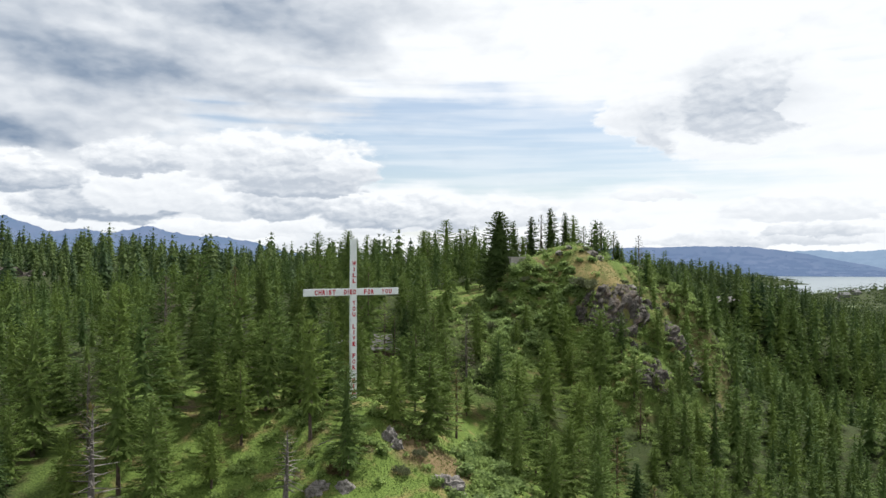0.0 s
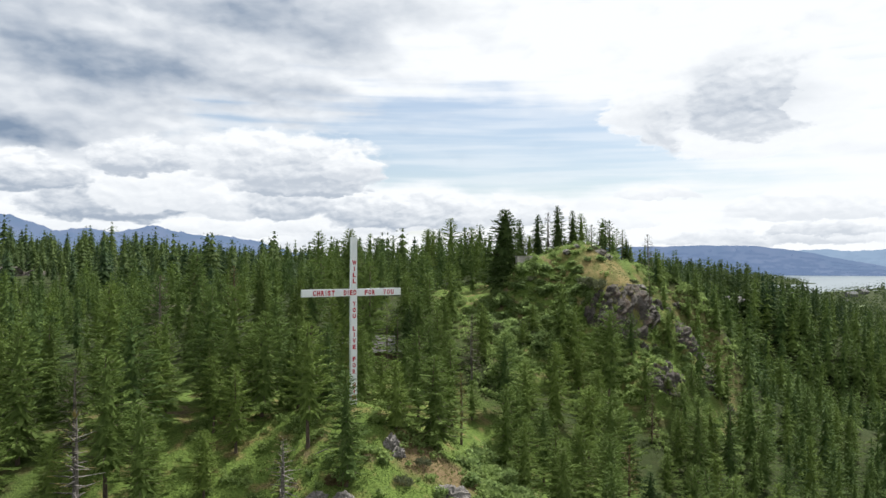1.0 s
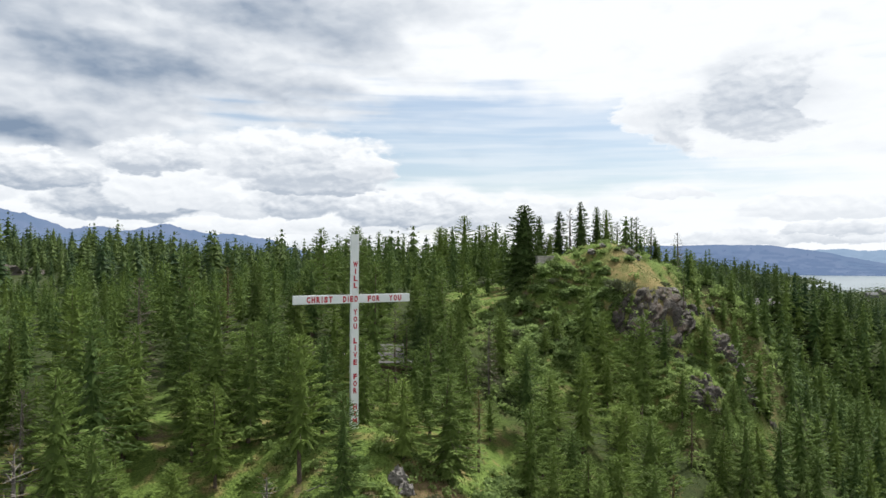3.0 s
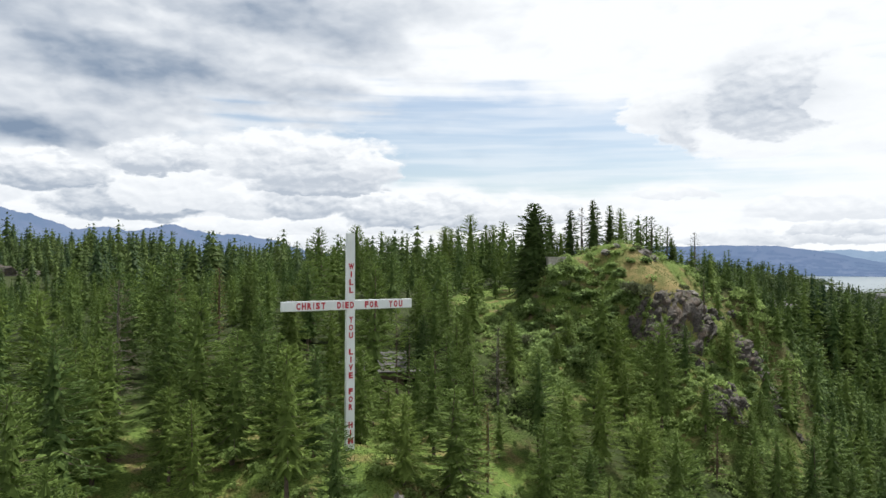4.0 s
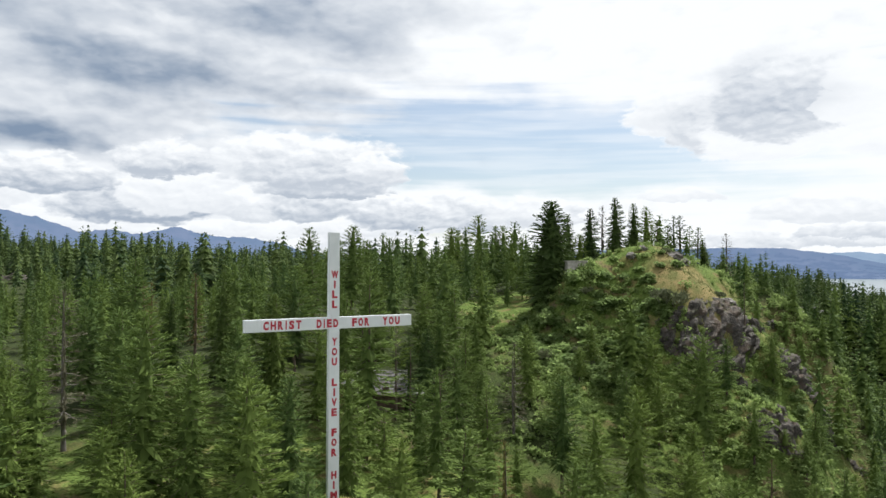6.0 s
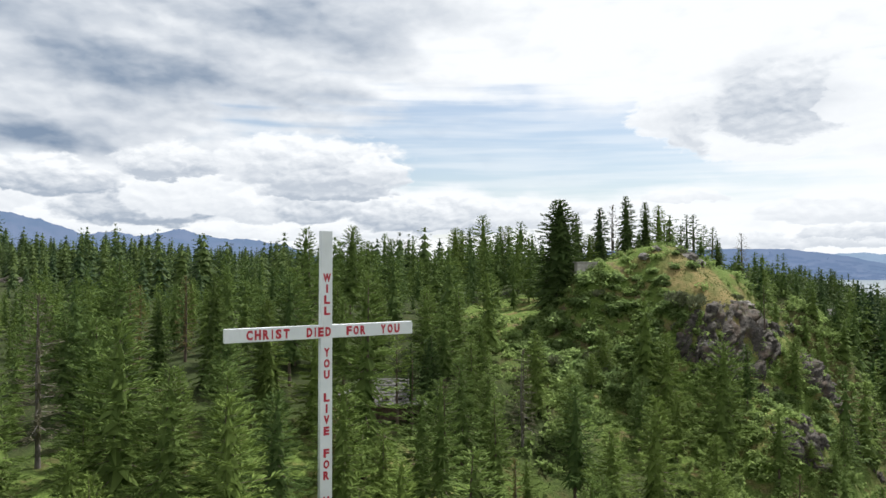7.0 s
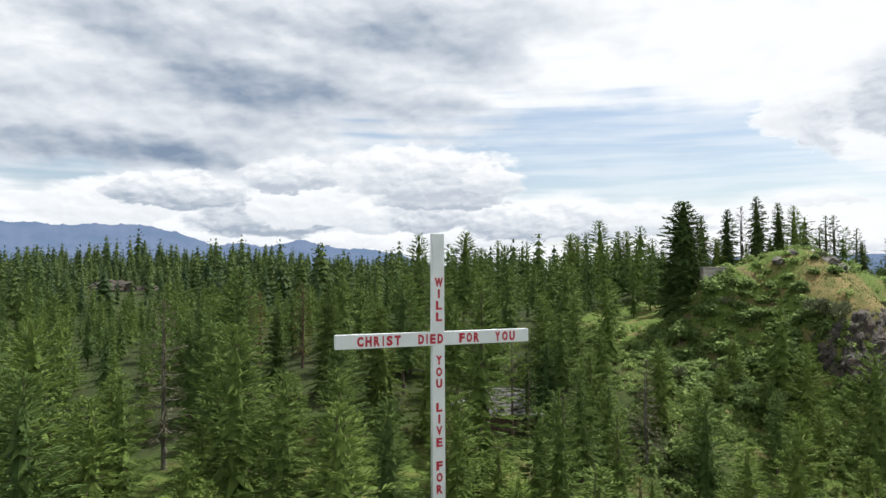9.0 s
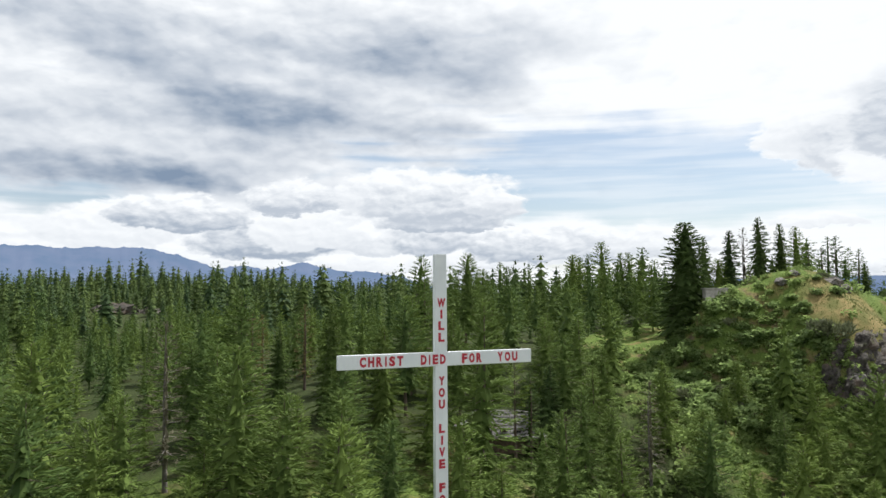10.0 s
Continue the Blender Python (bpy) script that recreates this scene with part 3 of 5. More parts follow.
def conifer(seed, h=12.0, base=0.14, width=0.22, boughs=140, sprays=25, size=0.40, slim=0.066, power=0.66, droop=0.08, ragged=0.3, limb=0.0042, mass=0.48, rings=20, limbs_every=2, lift=0.9, roll=0.5):
    """Limbs and needle sprays of one conifer. Boughs spiral up the stem, each with a flat pad of sprays.
    Returns limbs, spray points and spray triangles."""
    rng = np.random.RandomState(seed)
    s = np.sort((np.arange(boughs) + rng.uniform(-0.6, 1.2, boughs)).clip(0) / boughs) ** 0.92
    s = s.clip(0, 0.985)
    u = base + (1 - base) * s
    turn = 2.39996 * np.arange(boughs) + rng.normal(0, 0.35, boughs)
    lean = rng.uniform(0, 6.28, 2)
    lobes = 1 + 0.16 * np.sin(turn + lean[0]) + 0.12 * np.sin(2 * turn + lean[1] + 5 * u)
    skirt = np.minimum(1.0, 0.5 + s / 0.22)
    reach = width * h * ((1 - s) ** power * skirt * lobes * rng.uniform(1 - ragged, 1 + 0.45 * ragged, boughs)) + 0.016 * h
    rise = lift * (u - 0.45) - droop + rng.normal(0, 0.10, boughs)
    out = np.stack([np.cos(turn), np.sin(turn), 0 * turn], -1)
    across = np.stack([-np.sin(turn), np.cos(turn), 0 * turn], -1)
    root = np.stack([0 * u, 0 * u, u * h], -1)
    tip = root + out * reach[:, None] + np.stack([0 * u, 0 * u, rise * reach], -1)
    limbs = [(root[k], root[k] + (tip[k] - root[k]) * 0.7, limb * h * (1.15 - u[k])) for k in range(0, boughs, limbs_every)] if limbs_every else []
    # branchlets in two rows along each bough, longest at its foot
    count = np.maximum(3, np.round(sprays * (0.35 + 0.80 * reach / (width * h)))).astype(int)
    b = np.repeat(np.arange(boughs), count)
    n = len(b)
    t = rng.uniform(0.12, 1.0, n) ** 0.8
    way = rng.choice([-1.0, 1.0], n) * rng.uniform(0.25, 1.0, n)
    L = reach[b]
    c = root[b] + (tip[b] - root[b]) * t[:, None]
    c[:, 2] += 0.10 * L * (t * t - 0.4) + rng.normal(0, 0.14, n) * size
    sz = np.minimum(size * 1.5, np.minimum(size * 0.45, 0.35 * L) + 0.42 * L * (1.08 - t)) * rng.uniform(0.7, 1.2, n)
    axis_ = (tip[b] - root[b]) / np.maximum(L, 0.01)[:, None]
    d = axis_ * 0.75 + across[b] * (way * 0.85)[:, None] + rng.normal(0, 0.12, (n, 3))
    d[:, 2] += 0.05 + 0.3 * u[b]
    d /= np.linalg.norm(d, axis=1)[:, None]
    up = np.array([0, 0, 1.0]) + out[b] * 0.25 + rng.normal(0, roll, (n, 3))
    w = np.cross(d, up)
    w *= (sz ** 0.5 * slim / np.maximum(np.linalg.norm(w, axis=1), 1e-6))[:, None]
    mid = c + d * (sz * 0.55)[:, None]
    mid[:, 2] += 0.05 * sz
    end = c + d * sz[:, None]
    end[:, 2] -= 0.06 * sz
    v = np.stack([c, mid + w, end, mid - w], 1).reshape(-1, 3)
    o = np.arange(n) * 4
    f = np.stack([o, o + 1, o + 2, o, o + 2, o + 3], -1).reshape(-1, 3)
    # the closed inner mass, in ragged drooping wedges
    if mass > 0:
        vs, fs, o = [v], [f], len(v)
        for k in range(rings):
            q = (k + rng.uniform(0, 0.7)) / rings
            r = mass * width * h * ((1 - q) ** power) * min(1.0, 0.5 + q / 0.22)
            a = 2 * math.pi * (np.arange(10) + rng.uniform(-0.3, 0.3, 10)) / 10 + k * 1.9
            rr = r * np.where(np.arange(10) % 2 == 0, 1.0, 0.6) * rng.uniform(0.7, 1.15, 10)
            zz = (base + (1 - base) * q) * h
            rim = np.stack([rr * np.cos(a), rr * np.sin(a), zz - 1.1 * rr + rng.uniform(-0.03, 0.0, 10) * h], -1)
            top = np.tile([0, 0, zz + 0.03 * h], (10, 1))
            vs.append(np.stack([top, rim, np.roll(rim, -1, 0)], 1).reshape(-1, 3))
            fs.append(np.arange(30).reshape(10, 3) + o)
            o += 30
        v, f = np.concatenate(vs), np.concatenate(fs)
    # leader
    a = np.arange(5) * 1.26
    d = np.stack([np.cos(a) * 0.2, np.sin(a) * 0.2, 0 * a + 1.0], -1)
    w = np.stack([-np.sin(a), np.cos(a), 0 * a], -1) * 0.07
    c = np.tile([0, 0, h - 0.9], (5, 1))
    lv = np.stack([c, c + d * 0.45 + w, c + d * 0.9, c + d * 0.45 - w], 1).reshape(-1, 3)
    o = np.arange(5) * 4 + len(v)
    return limbs, np.concatenate([v, lv]), np.concatenate([f, np.stack([o, o + 1, o + 2, o, o + 2, o + 3], -1).reshape(-1, 3)])


def tree_kind(name, seed, needles, bark=BARK, h=12.0, girth=0.0135, **shape):
    rng = np.random.RandomState(seed + 500)
    limbs, v, f = conifer(seed, h, **shape)
    tv, tf = trunk_mesh(h, girth * h, rng, limbs)
    return mesh_from(name + "_trunk", tv, tf, bark, True), mesh_from(name + "_crown", v, f, needles)


KINDS = {
    "pine": [tree_kind("pine", 1, PINE, base=0.13, width=0.25), tree_kind("pine", 2, PINE, base=0.22, width=0.265, droop=0.02, power=0.58), tree_kind("pine", 3, PINE, base=0.10, width=0.225, power=0.74),
             tree_kind("pine", 4, PINE, base=0.28, width=0.25, ragged=0.42, boughs=105, mass=0.45), tree_kind("pine", 5, PINE, base=0.11, width=0.26, power=0.62), tree_kind("pine", 6, PINE, base=0.18, width=0.215, ragged=0.4, boughs=110)],
    "fir": [tree_kind("fir", 11, FIR, base=0.05, width=0.19, boughs=150, power=0.8, droop=0.3, ragged=0.25, mass=0.72, rings=30, slim=0.085, roll=0.9), tree_kind("fir", 12, FIR, base=0.07, width=0.21, boughs=140, power=0.76, droop=0.26, mass=0.72, rings=28, slim=0.085, roll=0.9)],
    "wide": [tree_kind("wide", 15, FIR, base=0.03, width=0.25, boughs=230, sprays=26, power=0.66, droop=0.16, ragged=0.24, mass=0.8, rings=40, slim=0.09, roll=0.9)],
    "sparse": [tree_kind("sparse", 21, PINE, base=0.34, width=0.15, boughs=64, sprays=22, ragged=0.6, mass=0, slim=0.08, roll=0.9), tree_kind("sparse", 22, FIR, base=0.30, width=0.15, boughs=60, sprays=20, power=0.6, ragged=0.6, droop=0.25, mass=0.2, slim=0.08, roll=0.9)],
    "dry": [tree_kind("dry", 25, DRY, base=0.12, width=0.15, boughs=75, sprays=9, ragged=0.45, mass=0.2)],
    "grey": [tree_kind("grey", 26, GREY_NEEDLES, DEAD_BARK, base=0.14, width=0.17, boughs=90, sprays=8, ragged=0.4, mass=0.15, size=0.45)],
    "snag": [tree_kind("snag", 31, DRY, DEAD_BARK, base=0.15, width=0.15, boughs=60, sprays=0, size=0.3, slim=0.05, ragged=0.6, mass=0, girth=0.016, limb=0.009, limbs_every=1)],
}
LABELS = {
    "pine": ("green pine with upswept needle-covered branches on the slope", "pine tree"),
    "fir": ("dark green fir with dense branches close to the ground", "fir tree"),
    "wide": ("large broad dark fir standing at the edge of the knob", "fir tree"),
    "sparse": ("thin tall conifer with a sparse ragged crown", "conifer"),
    "dry": ("dying conifer with brown dry needles", "dead tree"),
    "grey": ("dying conifer with grey-brown thinning needles", "dead tree"),
    "snag": ("bare dead snag with short broken grey branches", "dead tree"),
}
NAMES = {"pine": "pine_tree", "fir": "fir_tree", "wide": "broad_fir_tree", "sparse": "sparse_conifer", "dry": "dry_conifer", "grey": "grey_conifer", "snag": "dead_snag"}
tree_rng = np.random.RandomState(7)
MASTERS = {}


def plant(kind, x, y, top, spread=1.0):
    """One tree as a thing of its own: trunk with limbs, and crown."""
    z = gh(x, y)
    s = max(top - z, 2.5) / 12.0
    k = tree_rng.randint(len(KINDS[kind]))
    wide = (2.3 if kind == "snag" else 1.22) * spread * s ** -0.25
    m = Matrix.Translation((x, y, z)) @ Matrix.Rotation(tree_rng.uniform(0, 6.28), 4, "Z") @ Matrix.Rotation(tree_rng.normal(0, 0.018), 4, "X")
    if (kind, k) not in MASTERS:
        ob = new(NAMES[kind])
        tagged(ob, LABELS[kind][0], LABELS[kind][1], "trees on the hillside")
        part("trunk", KINDS[kind][k][0], None, ob)
        if len(KINDS[kind][k][1].polygons) > 20:
            part("crown", KINDS[kind][k][1], None, ob)
        MASTERS[kind, k] = ob
        ob.matrix_basis = m
    else:
        ob = copy_thing(MASTERS[kind, k], Matrix.Identity(4))
        ob.matrix_basis = m
    ob.scale = (s * wide, s * wide, s)
    return ob


# trees that stand out: place and height of the tip
LEFT_STAND = [(-31.2, -0.5, 16.6), (-25.5, -8.7, 13.6), (-24.9, 0.6, 12.4), (-32.9, 36.8, 21), (-16.7, 2.5, 16.2), (-21.7, 8.4, 16), (-13.3, -7.1, 7), (-20.7, 5.5, 8.2),
              (-14.5, 5.7, 9.8), (-16.8, 28.2, 13.6), (-3.3, -1.0, 11.4), (0.3, 6.2, 10.6), (2.6, 13.4, 5.6), (5.9, -2.9, 7), (7.9, 17.5, 9.5),
              (-14.8, -14.5, 0.5), (-39.3, -8.2, 12.2)]
MIDDLE_STAND = [(57, 44, -3.5), (63, 52, -2.5), (50, 44, 1.5), (34, 55, 6), (28, 56, 7.5), (5.5, 23, 7), (9.5, 33.6, 9.7), (22.4, 32, 6.6), (32.8, 46.9, 5.6), (38.2, 48.4, 3.6), (25.6, 25.3, 3.2), (23.8, 22.1, -1), (27.2, 16.5, -3), (38.2, 53.3, 10.8),
                (30.8, 61.1, 11.2), (24, 84.6, 16.6), (43.6, 46.2, 10.2), (62.2, 67.2, 7.8), (59, 73.3, 14.7), (60.3, 48.4, -0.5)]
RIGHT_STAND = [(60.1, 62.6, 9.5), (50.5, 56.5, 9.0), (96.3, 102.5, -9.3), (62.3, 34.5, -5.4), (55.1, 29.6, -3.6), (54.9, 46, -8.5), (37.1, 13.6, -0.5), (39.7, 36.5, 0.2), (52.4, 31.6, -6), (59.9, 36.4, -6), (70.2, 39.1, -10.4),
               (94.4, 72.2, -8.8), (103.9, 73.3, -15.4), (97.7, 111.8, -7.7), (33.6, -0.7, -3.1), (69.4, 28.3, -14.7), (47.1, 7, -9)]
BACK_STAND = [(7, 47.5, 15), (10.5, 43, 11), (4, 53, 17), (12, 51, 13), (-7, 48, 16), (8.5, 56, 17), (-14.9, 59.6, 26.2), (-10.8, 76.3, 27.3), (-7, 108, 26.4), (6.4, 129, 29.8), (7.9, 140, 29.8), (13.6, 158, 35), (18.5, 150, 31.5), (21, 150, 31.5), (-12.4, 110, 26)]
KNOB_FIRS = [(31.1, 92, 30.7), (35.4, 94, 32.0), (41.0, 93, 34.2), (45.3, 96, 33.2), (58.7, 94, 25.6)]
KNOB_THIN = [(57.2, 66.9, 18.0), (50.4, 98, 29.7), (52.1, 96, 28.7), (54.4, 100, 31.0), (55.0, 97, 30.8), (56.3, 95, 28.5), (57.0, 92.5, 28.1), (48.6, 95, 28.6)]
planted = []
for stand in (LEFT_STAND, MIDDLE_STAND, RIGHT_STAND, BACK_STAND):
    for x, y, top in stand:
        plant("pine", x, y, top)
        planted.append((x, y))
for kind, rows in (("fir", KNOB_FIRS), ("sparse", KNOB_THIN + [(1.6, 36.8, 13), (-2.6, 36.2, 14), (3.2, 37.5, 11)]),
                   ("pine", [(-4.3, -8.2, 12.2), (-0.8, 25, 19.6), (1.0, -13.5, 7.2), (11, -1.0, 7.3), (46.2, 89, 32.0), (33.2, 91, 26.5)]), ("wide", [(26.1, 79.6, 32.2)]),
                   ("grey", [(39.0, 97, 32.8), (66.8, 104, 27.4), (-33, 20, 17.5), (-15, 60, 22), (17, 40, 10), (-29.5, -14, 7.5)]), ("snag", [(-24.9, -23.3, 4.6), (-5.5, -17.5, 0.8)]), ("dry", [(14.5, 14, 3.0), (-36, 46, 18), (-31, 53, 19), (-40, 58, 17.5)])):
    for x, y, top in rows:
        plant(kind, x, y, top, 1.2 if kind == "fir" and y < 0 else 1.35 if kind == "wide" else 1.6 if (x, y) == (11, -1.0) else 1.0)
        planted.append((x, y))


def inside(x, y, a, b, ra, rb):
    return ((x - a) / ra) ** 2 + ((y - b) / rb) ** 2 < 1


def open_ground(x, y):
    """Clearings, rock, shrubs and buildings, where no tree stands."""
    if y < -8 and -19 < x < 30 or y < 7 and -7 < x < 9:
        return True
    if inside(x, y, 0, 0, 5, 5) or inside(x, y, 7, 4, 6, 13) or inside(x, y, 15, -6, 8, 16) or inside(x, y, -9, -9, 8, 7) or inside(x, y, 16, 12, 4, 10):
        return True
    if inside(x, y, -1, 42, 6, 5.5) or inside(x, y, 2.5, 30, 2.5, 12):
        return True
    if inside(x, y, 46.5, 74, 16, 15) or inside(x, y, 55, 60, 8, 6) or inside(x, y, 62, 70, 8, 9) or inside(x, y, 22, 72, 9, 15) or inside(x, y, 33, 78, 8, 6):
        return True
    if 56 < x < 82 and abs(x - y) < 6.5:
        return True
    return inside(x, y, 128, 203, 7, 8) or inside(x, y, -186, 236, 18, 14) or inside(x, y, -172, 212, 14, 14) or inside(x, y, 94, 109, 6, 5)


fill_rng = np.random.RandomState(21)
near_trees, mid_trees, far_trees = [], [], []
taken = {}
for x, y in planted:
    taken.setdefault((int(x // 4), int(y // 4)), []).append((x, y))


def free(x, y, gap):
    cx, cy = int(x // 4), int(y // 4)
    return all(math.hypot(x - a, y - b) > gap for i in (-1, 0, 1) for j in (-1, 0, 1) for a, b in taken.get((cx + i, cy + j), ()))


def scatter(x0, x1, y0, y1, pitch, gap, bins):
    for gy_ in np.arange(y0, y1, pitch):
        for gx_ in np.arange(x0, x1, pitch):
            x, y = gx_ + fill_rng.uniform(-0.48, 0.48) * pitch, gy_ + fill_rng.uniform(-0.48, 0.48) * pitch
            lo, hi = -0.72 * (y + 130) - 8, 0.66 * (y + 112) + 14
            if not lo < x < hi or open_ground(x, y) or not free(x, y, gap):
                continue
            if inside(x, y, 29, 27, 17, 24) and fill_rng.uniform() < 0.35:
                continue
            taken.setdefault((int(x // 4), int(y // 4)), []).append((x, y))
            h = float(np.clip(fill_rng.normal(10.8, 3.2), 3.5, 17.0))
            if y > 66 and x < 10:
                h *= 0.82 + 0.33 * float(step((y - 110) / 120))
            if x > 62 and 150 < y < 330:
                h = min(h * 1.3 + 1.5, 18) * (1 - 0.15 * step((x - 125) / 45))
            if x > 85 and 66 < y <= 150:
                h *= 0.9
            if inside(x, y, 68, 98, 15, 22):
                h = 5.0 + 0.25 * h
            if inside(x, y, 49, 124, 21, 38):
                h = min(h, 6.5)
            if x > 12 and y < 60:
                h *= 0.92
            if y > 90 and x < 60:
                h *= 1 + 0.30 * float(rough(x, y, 70, 9))
            bins.append((x, y, h, fill_rng.uniform()))


scatter(-75, 80, -22, 66, 5.6, 4.0, near_trees)
near_trees.sort(key=lambda r: math.hypot(r[0] - 5, r[1] - 0))
mid_trees, near_trees = near_trees[105:], near_trees[:105]
for x, y, h, r in near_trees:
    kind = "dry" if r < 0.03 else "sparse" if r < 0.08 else "fir" if r < 0.24 else "pine"
    plant(kind, x, y, gh(x, y) + h)

scatter(66, 112, 58, 130, 4.7, 3.3, mid_trees)
scatter(-150, 190, 66, 150, 6.2, 4.3, mid_trees)
scatter(80, 150, -20, 66, 5.2, 3.7, mid_trees)
scatter(-330, 110, 150, 330, 9.6, 5.5, far_trees)
scatter(110, 330, 110, 330, 5.4, 3.6, far_trees)
scatter(-420, 330, 330, 540, 14.0, 7.0, far_trees)
scatter(190, 330, -10, 150, 7.0, 4.5, far_trees)
scatter(100, 190, 135, 215, 5.6, 3.4, far_trees)
far_trees += [(123.5, 193, 8.5, 0.5), (127, 192, 7.0, 0.5), (130.5, 192.5, 9.0, 0.5)]
scatter(110, 330, 330, 520, 8.5, 5.0, far_trees)


def joined_woods(name, rows, templates, mat, label, stretch=1.0):
    """Many trees in one mesh: for woods past counting."""
    vs, fs, o = [], [], 0
    rng = np.random.RandomState(len(rows))
    arr = np.array([(r[0], r[1], r[2]) for r in rows])
    zs = ground_height(arr[:, 0], arr[:, 1])
    for (x, y, h), z in zip(arr, zs):
        v, f = templates[rng.randint(len(templates))]
        s, a, w = h / 12.0, rng.uniform(0, 6.28), rng.uniform(0.85, 1.2) * stretch
        c, d = math.cos(a) * s * w, math.sin(a) * s * w
        vs.append(np.stack([v[:, 0] * c - v[:, 1] * d + x, v[:, 0] * d + v[:, 1] * c + y, v[:, 2] * s + z], -1))
        fs.append(f + o)
        o += len(v)
    ob = new(name, mesh_from(name, np.concatenate(vs), np.concatenate(fs), mat))
    return tagged(ob, label, "woods", kind="stuff")


def light_tree(seed, trunk=True, **shape):
    _, v, f = conifer(seed, limbs_every=0, **shape)
    if trunk:
        tv = np.array([(0.16 * math.cos(a), 0.16 * math.sin(a), 0.0) for a in (0, 2.09, 4.19)] + [(0, 0, 9.0)]) - np.array([0, 0, 0.3])
        f = np.concatenate([f, np.array([(0, 1, 3), (1, 2, 3), (2, 0, 3)]) + len(v)])
        v = np.concatenate([v, tv])
    return v, f


MID = [light_tree(s, base=b, width=w, boughs=76, sprays=10, size=0.52, slim=0.13, power=p, mass=0.6, rings=12) for s, b, w, p in ((41, 0.12, 0.235, 0.72), (42, 0.18, 0.25, 0.64), (43, 0.1, 0.20, 0.8), (44, 0.22, 0.235, 0.68), (45, 0.1, 0.245, 0.72))]
FAR = [light_tree(s, base=b, width=w, boughs=30, sprays=3, size=0.8, slim=0.15, power=p, mass=0.92, rings=11, roll=0.9) for s, b, w, p in ((51, 0.06, 0.20, 0.72), (52, 0.08, 0.22, 0.66), (53, 0.05, 0.18, 0.8), (54, 0.12, 0.21, 0.6))]
TINY = [light_tree(s, False, base=0.03, width=0.2, boughs=3, sprays=1, size=2.0, slim=0.4, power=0.8, mass=1.0, rings=2) for s in (61, 62, 63)]
SLOPE = [light_tree(s, base=b, width=w, boughs=48, sprays=6, size=0.7, slim=0.14, power=p, mass=0.75, rings=10, roll=0.8) for s, b, w, p in ((46, 0.08, 0.20, 0.75), (47, 0.12, 0.22, 0.68), (48, 0.06, 0.18, 0.85), (49, 0.15, 0.225, 0.64))]
slope_trees = [r for r in mid_trees + far_trees if (r[0] > 62 and 66 < r[1] < 330 and r[0] < 240) or (28 < r[0] <= 62 and 84 < r[1] < 150)]
mid_trees, far_trees = [[r for r in rows if r not in slope_trees] for rows in (mid_trees, far_trees)]
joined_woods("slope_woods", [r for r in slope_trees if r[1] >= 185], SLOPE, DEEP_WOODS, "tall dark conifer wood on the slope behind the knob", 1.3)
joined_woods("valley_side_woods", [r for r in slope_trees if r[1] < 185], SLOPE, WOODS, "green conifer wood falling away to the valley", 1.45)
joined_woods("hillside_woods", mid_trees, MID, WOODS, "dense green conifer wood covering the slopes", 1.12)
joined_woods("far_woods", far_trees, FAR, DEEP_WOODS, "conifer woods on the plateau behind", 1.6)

# the valley down to the lake
FIELDS = [(600, 1180, 22, 120), (560, 900, 60, 22), (408, 590, 34, 26), (700, 1250, 18, 60), (445, 625, 20, 60)]
valley = []
vr = np.random.RandomState(77)
for _ in range(90000):
    if len(valley) >= 5200:
        break
    a, r = radians(vr.uniform(13, 36)), 300 + 1500 * vr.uniform() ** 1.1
    x, y = r * math.sin(a) + 12, r * math.cos(a) - 100
    if (y < 330 and x < 330) or any(inside(x, y, *fl) for fl in FIELDS):
        continue
    valley.append((x, y, vr.uniform(9, 16), 0))
vz = ground_height(np.array([v[0] for v in valley]), np.array([v[1] for v in valley]))
valley = [v for v, z in zip(valley, vz) if z > LAKE_Z + 0.2]
hump = [(vr.normal(1010, 85), vr.normal(2290, 90), vr.uniform(12, 18), 0) for _ in range(900)]
hump = [v for v in hump if gh(v[0], v[1]) > LAKE_Z + 1]
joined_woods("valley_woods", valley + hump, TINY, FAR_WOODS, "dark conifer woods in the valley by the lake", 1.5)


# ---------------------------------------------------------------- the cross
BAR_TURN = radians(35.5)
cross = new("cross")
cross.matrix_basis = Matrix.Rotation(BAR_TURN, 4, "Z")
tagged(cross, "tall white painted cross with red lettering on a knoll", "cross")
FRONT = -0.20
bm = bmesh.new()
hw0, hw1, dp = 0.49, 0.445, 0.20
for z, w in ((-0.6, hw0), (22.75, hw1)):
    for sx, sy in ((-1, -1), (1, -1), (1, 1), (-1, 1)):
        bm.verts.new((0.08 + sx * w, sy * dp, z))
bm.verts.ensure_lookup_table()
vv = bm.verts
for a in ((3, 2, 1, 0), (4, 5, 6, 7), (0, 1, 5, 4), (1, 2, 6, 5), (2, 3, 7, 6), (3, 0, 4, 7)):
    bm.faces.new([vv[k] for k in a])
bmesh.ops.bevel(bm, geom=list(bm.edges), offset=0.02, segments=2, affect="EDGES")
mast = part("mast", bm, WHITE, cross)
bar = part("crossbar", box(bmesh.new(), -7.3, FRONT - 0.004, 14.99, 7.3, 0.204, 15.94, 0.02), WHITE, cross)


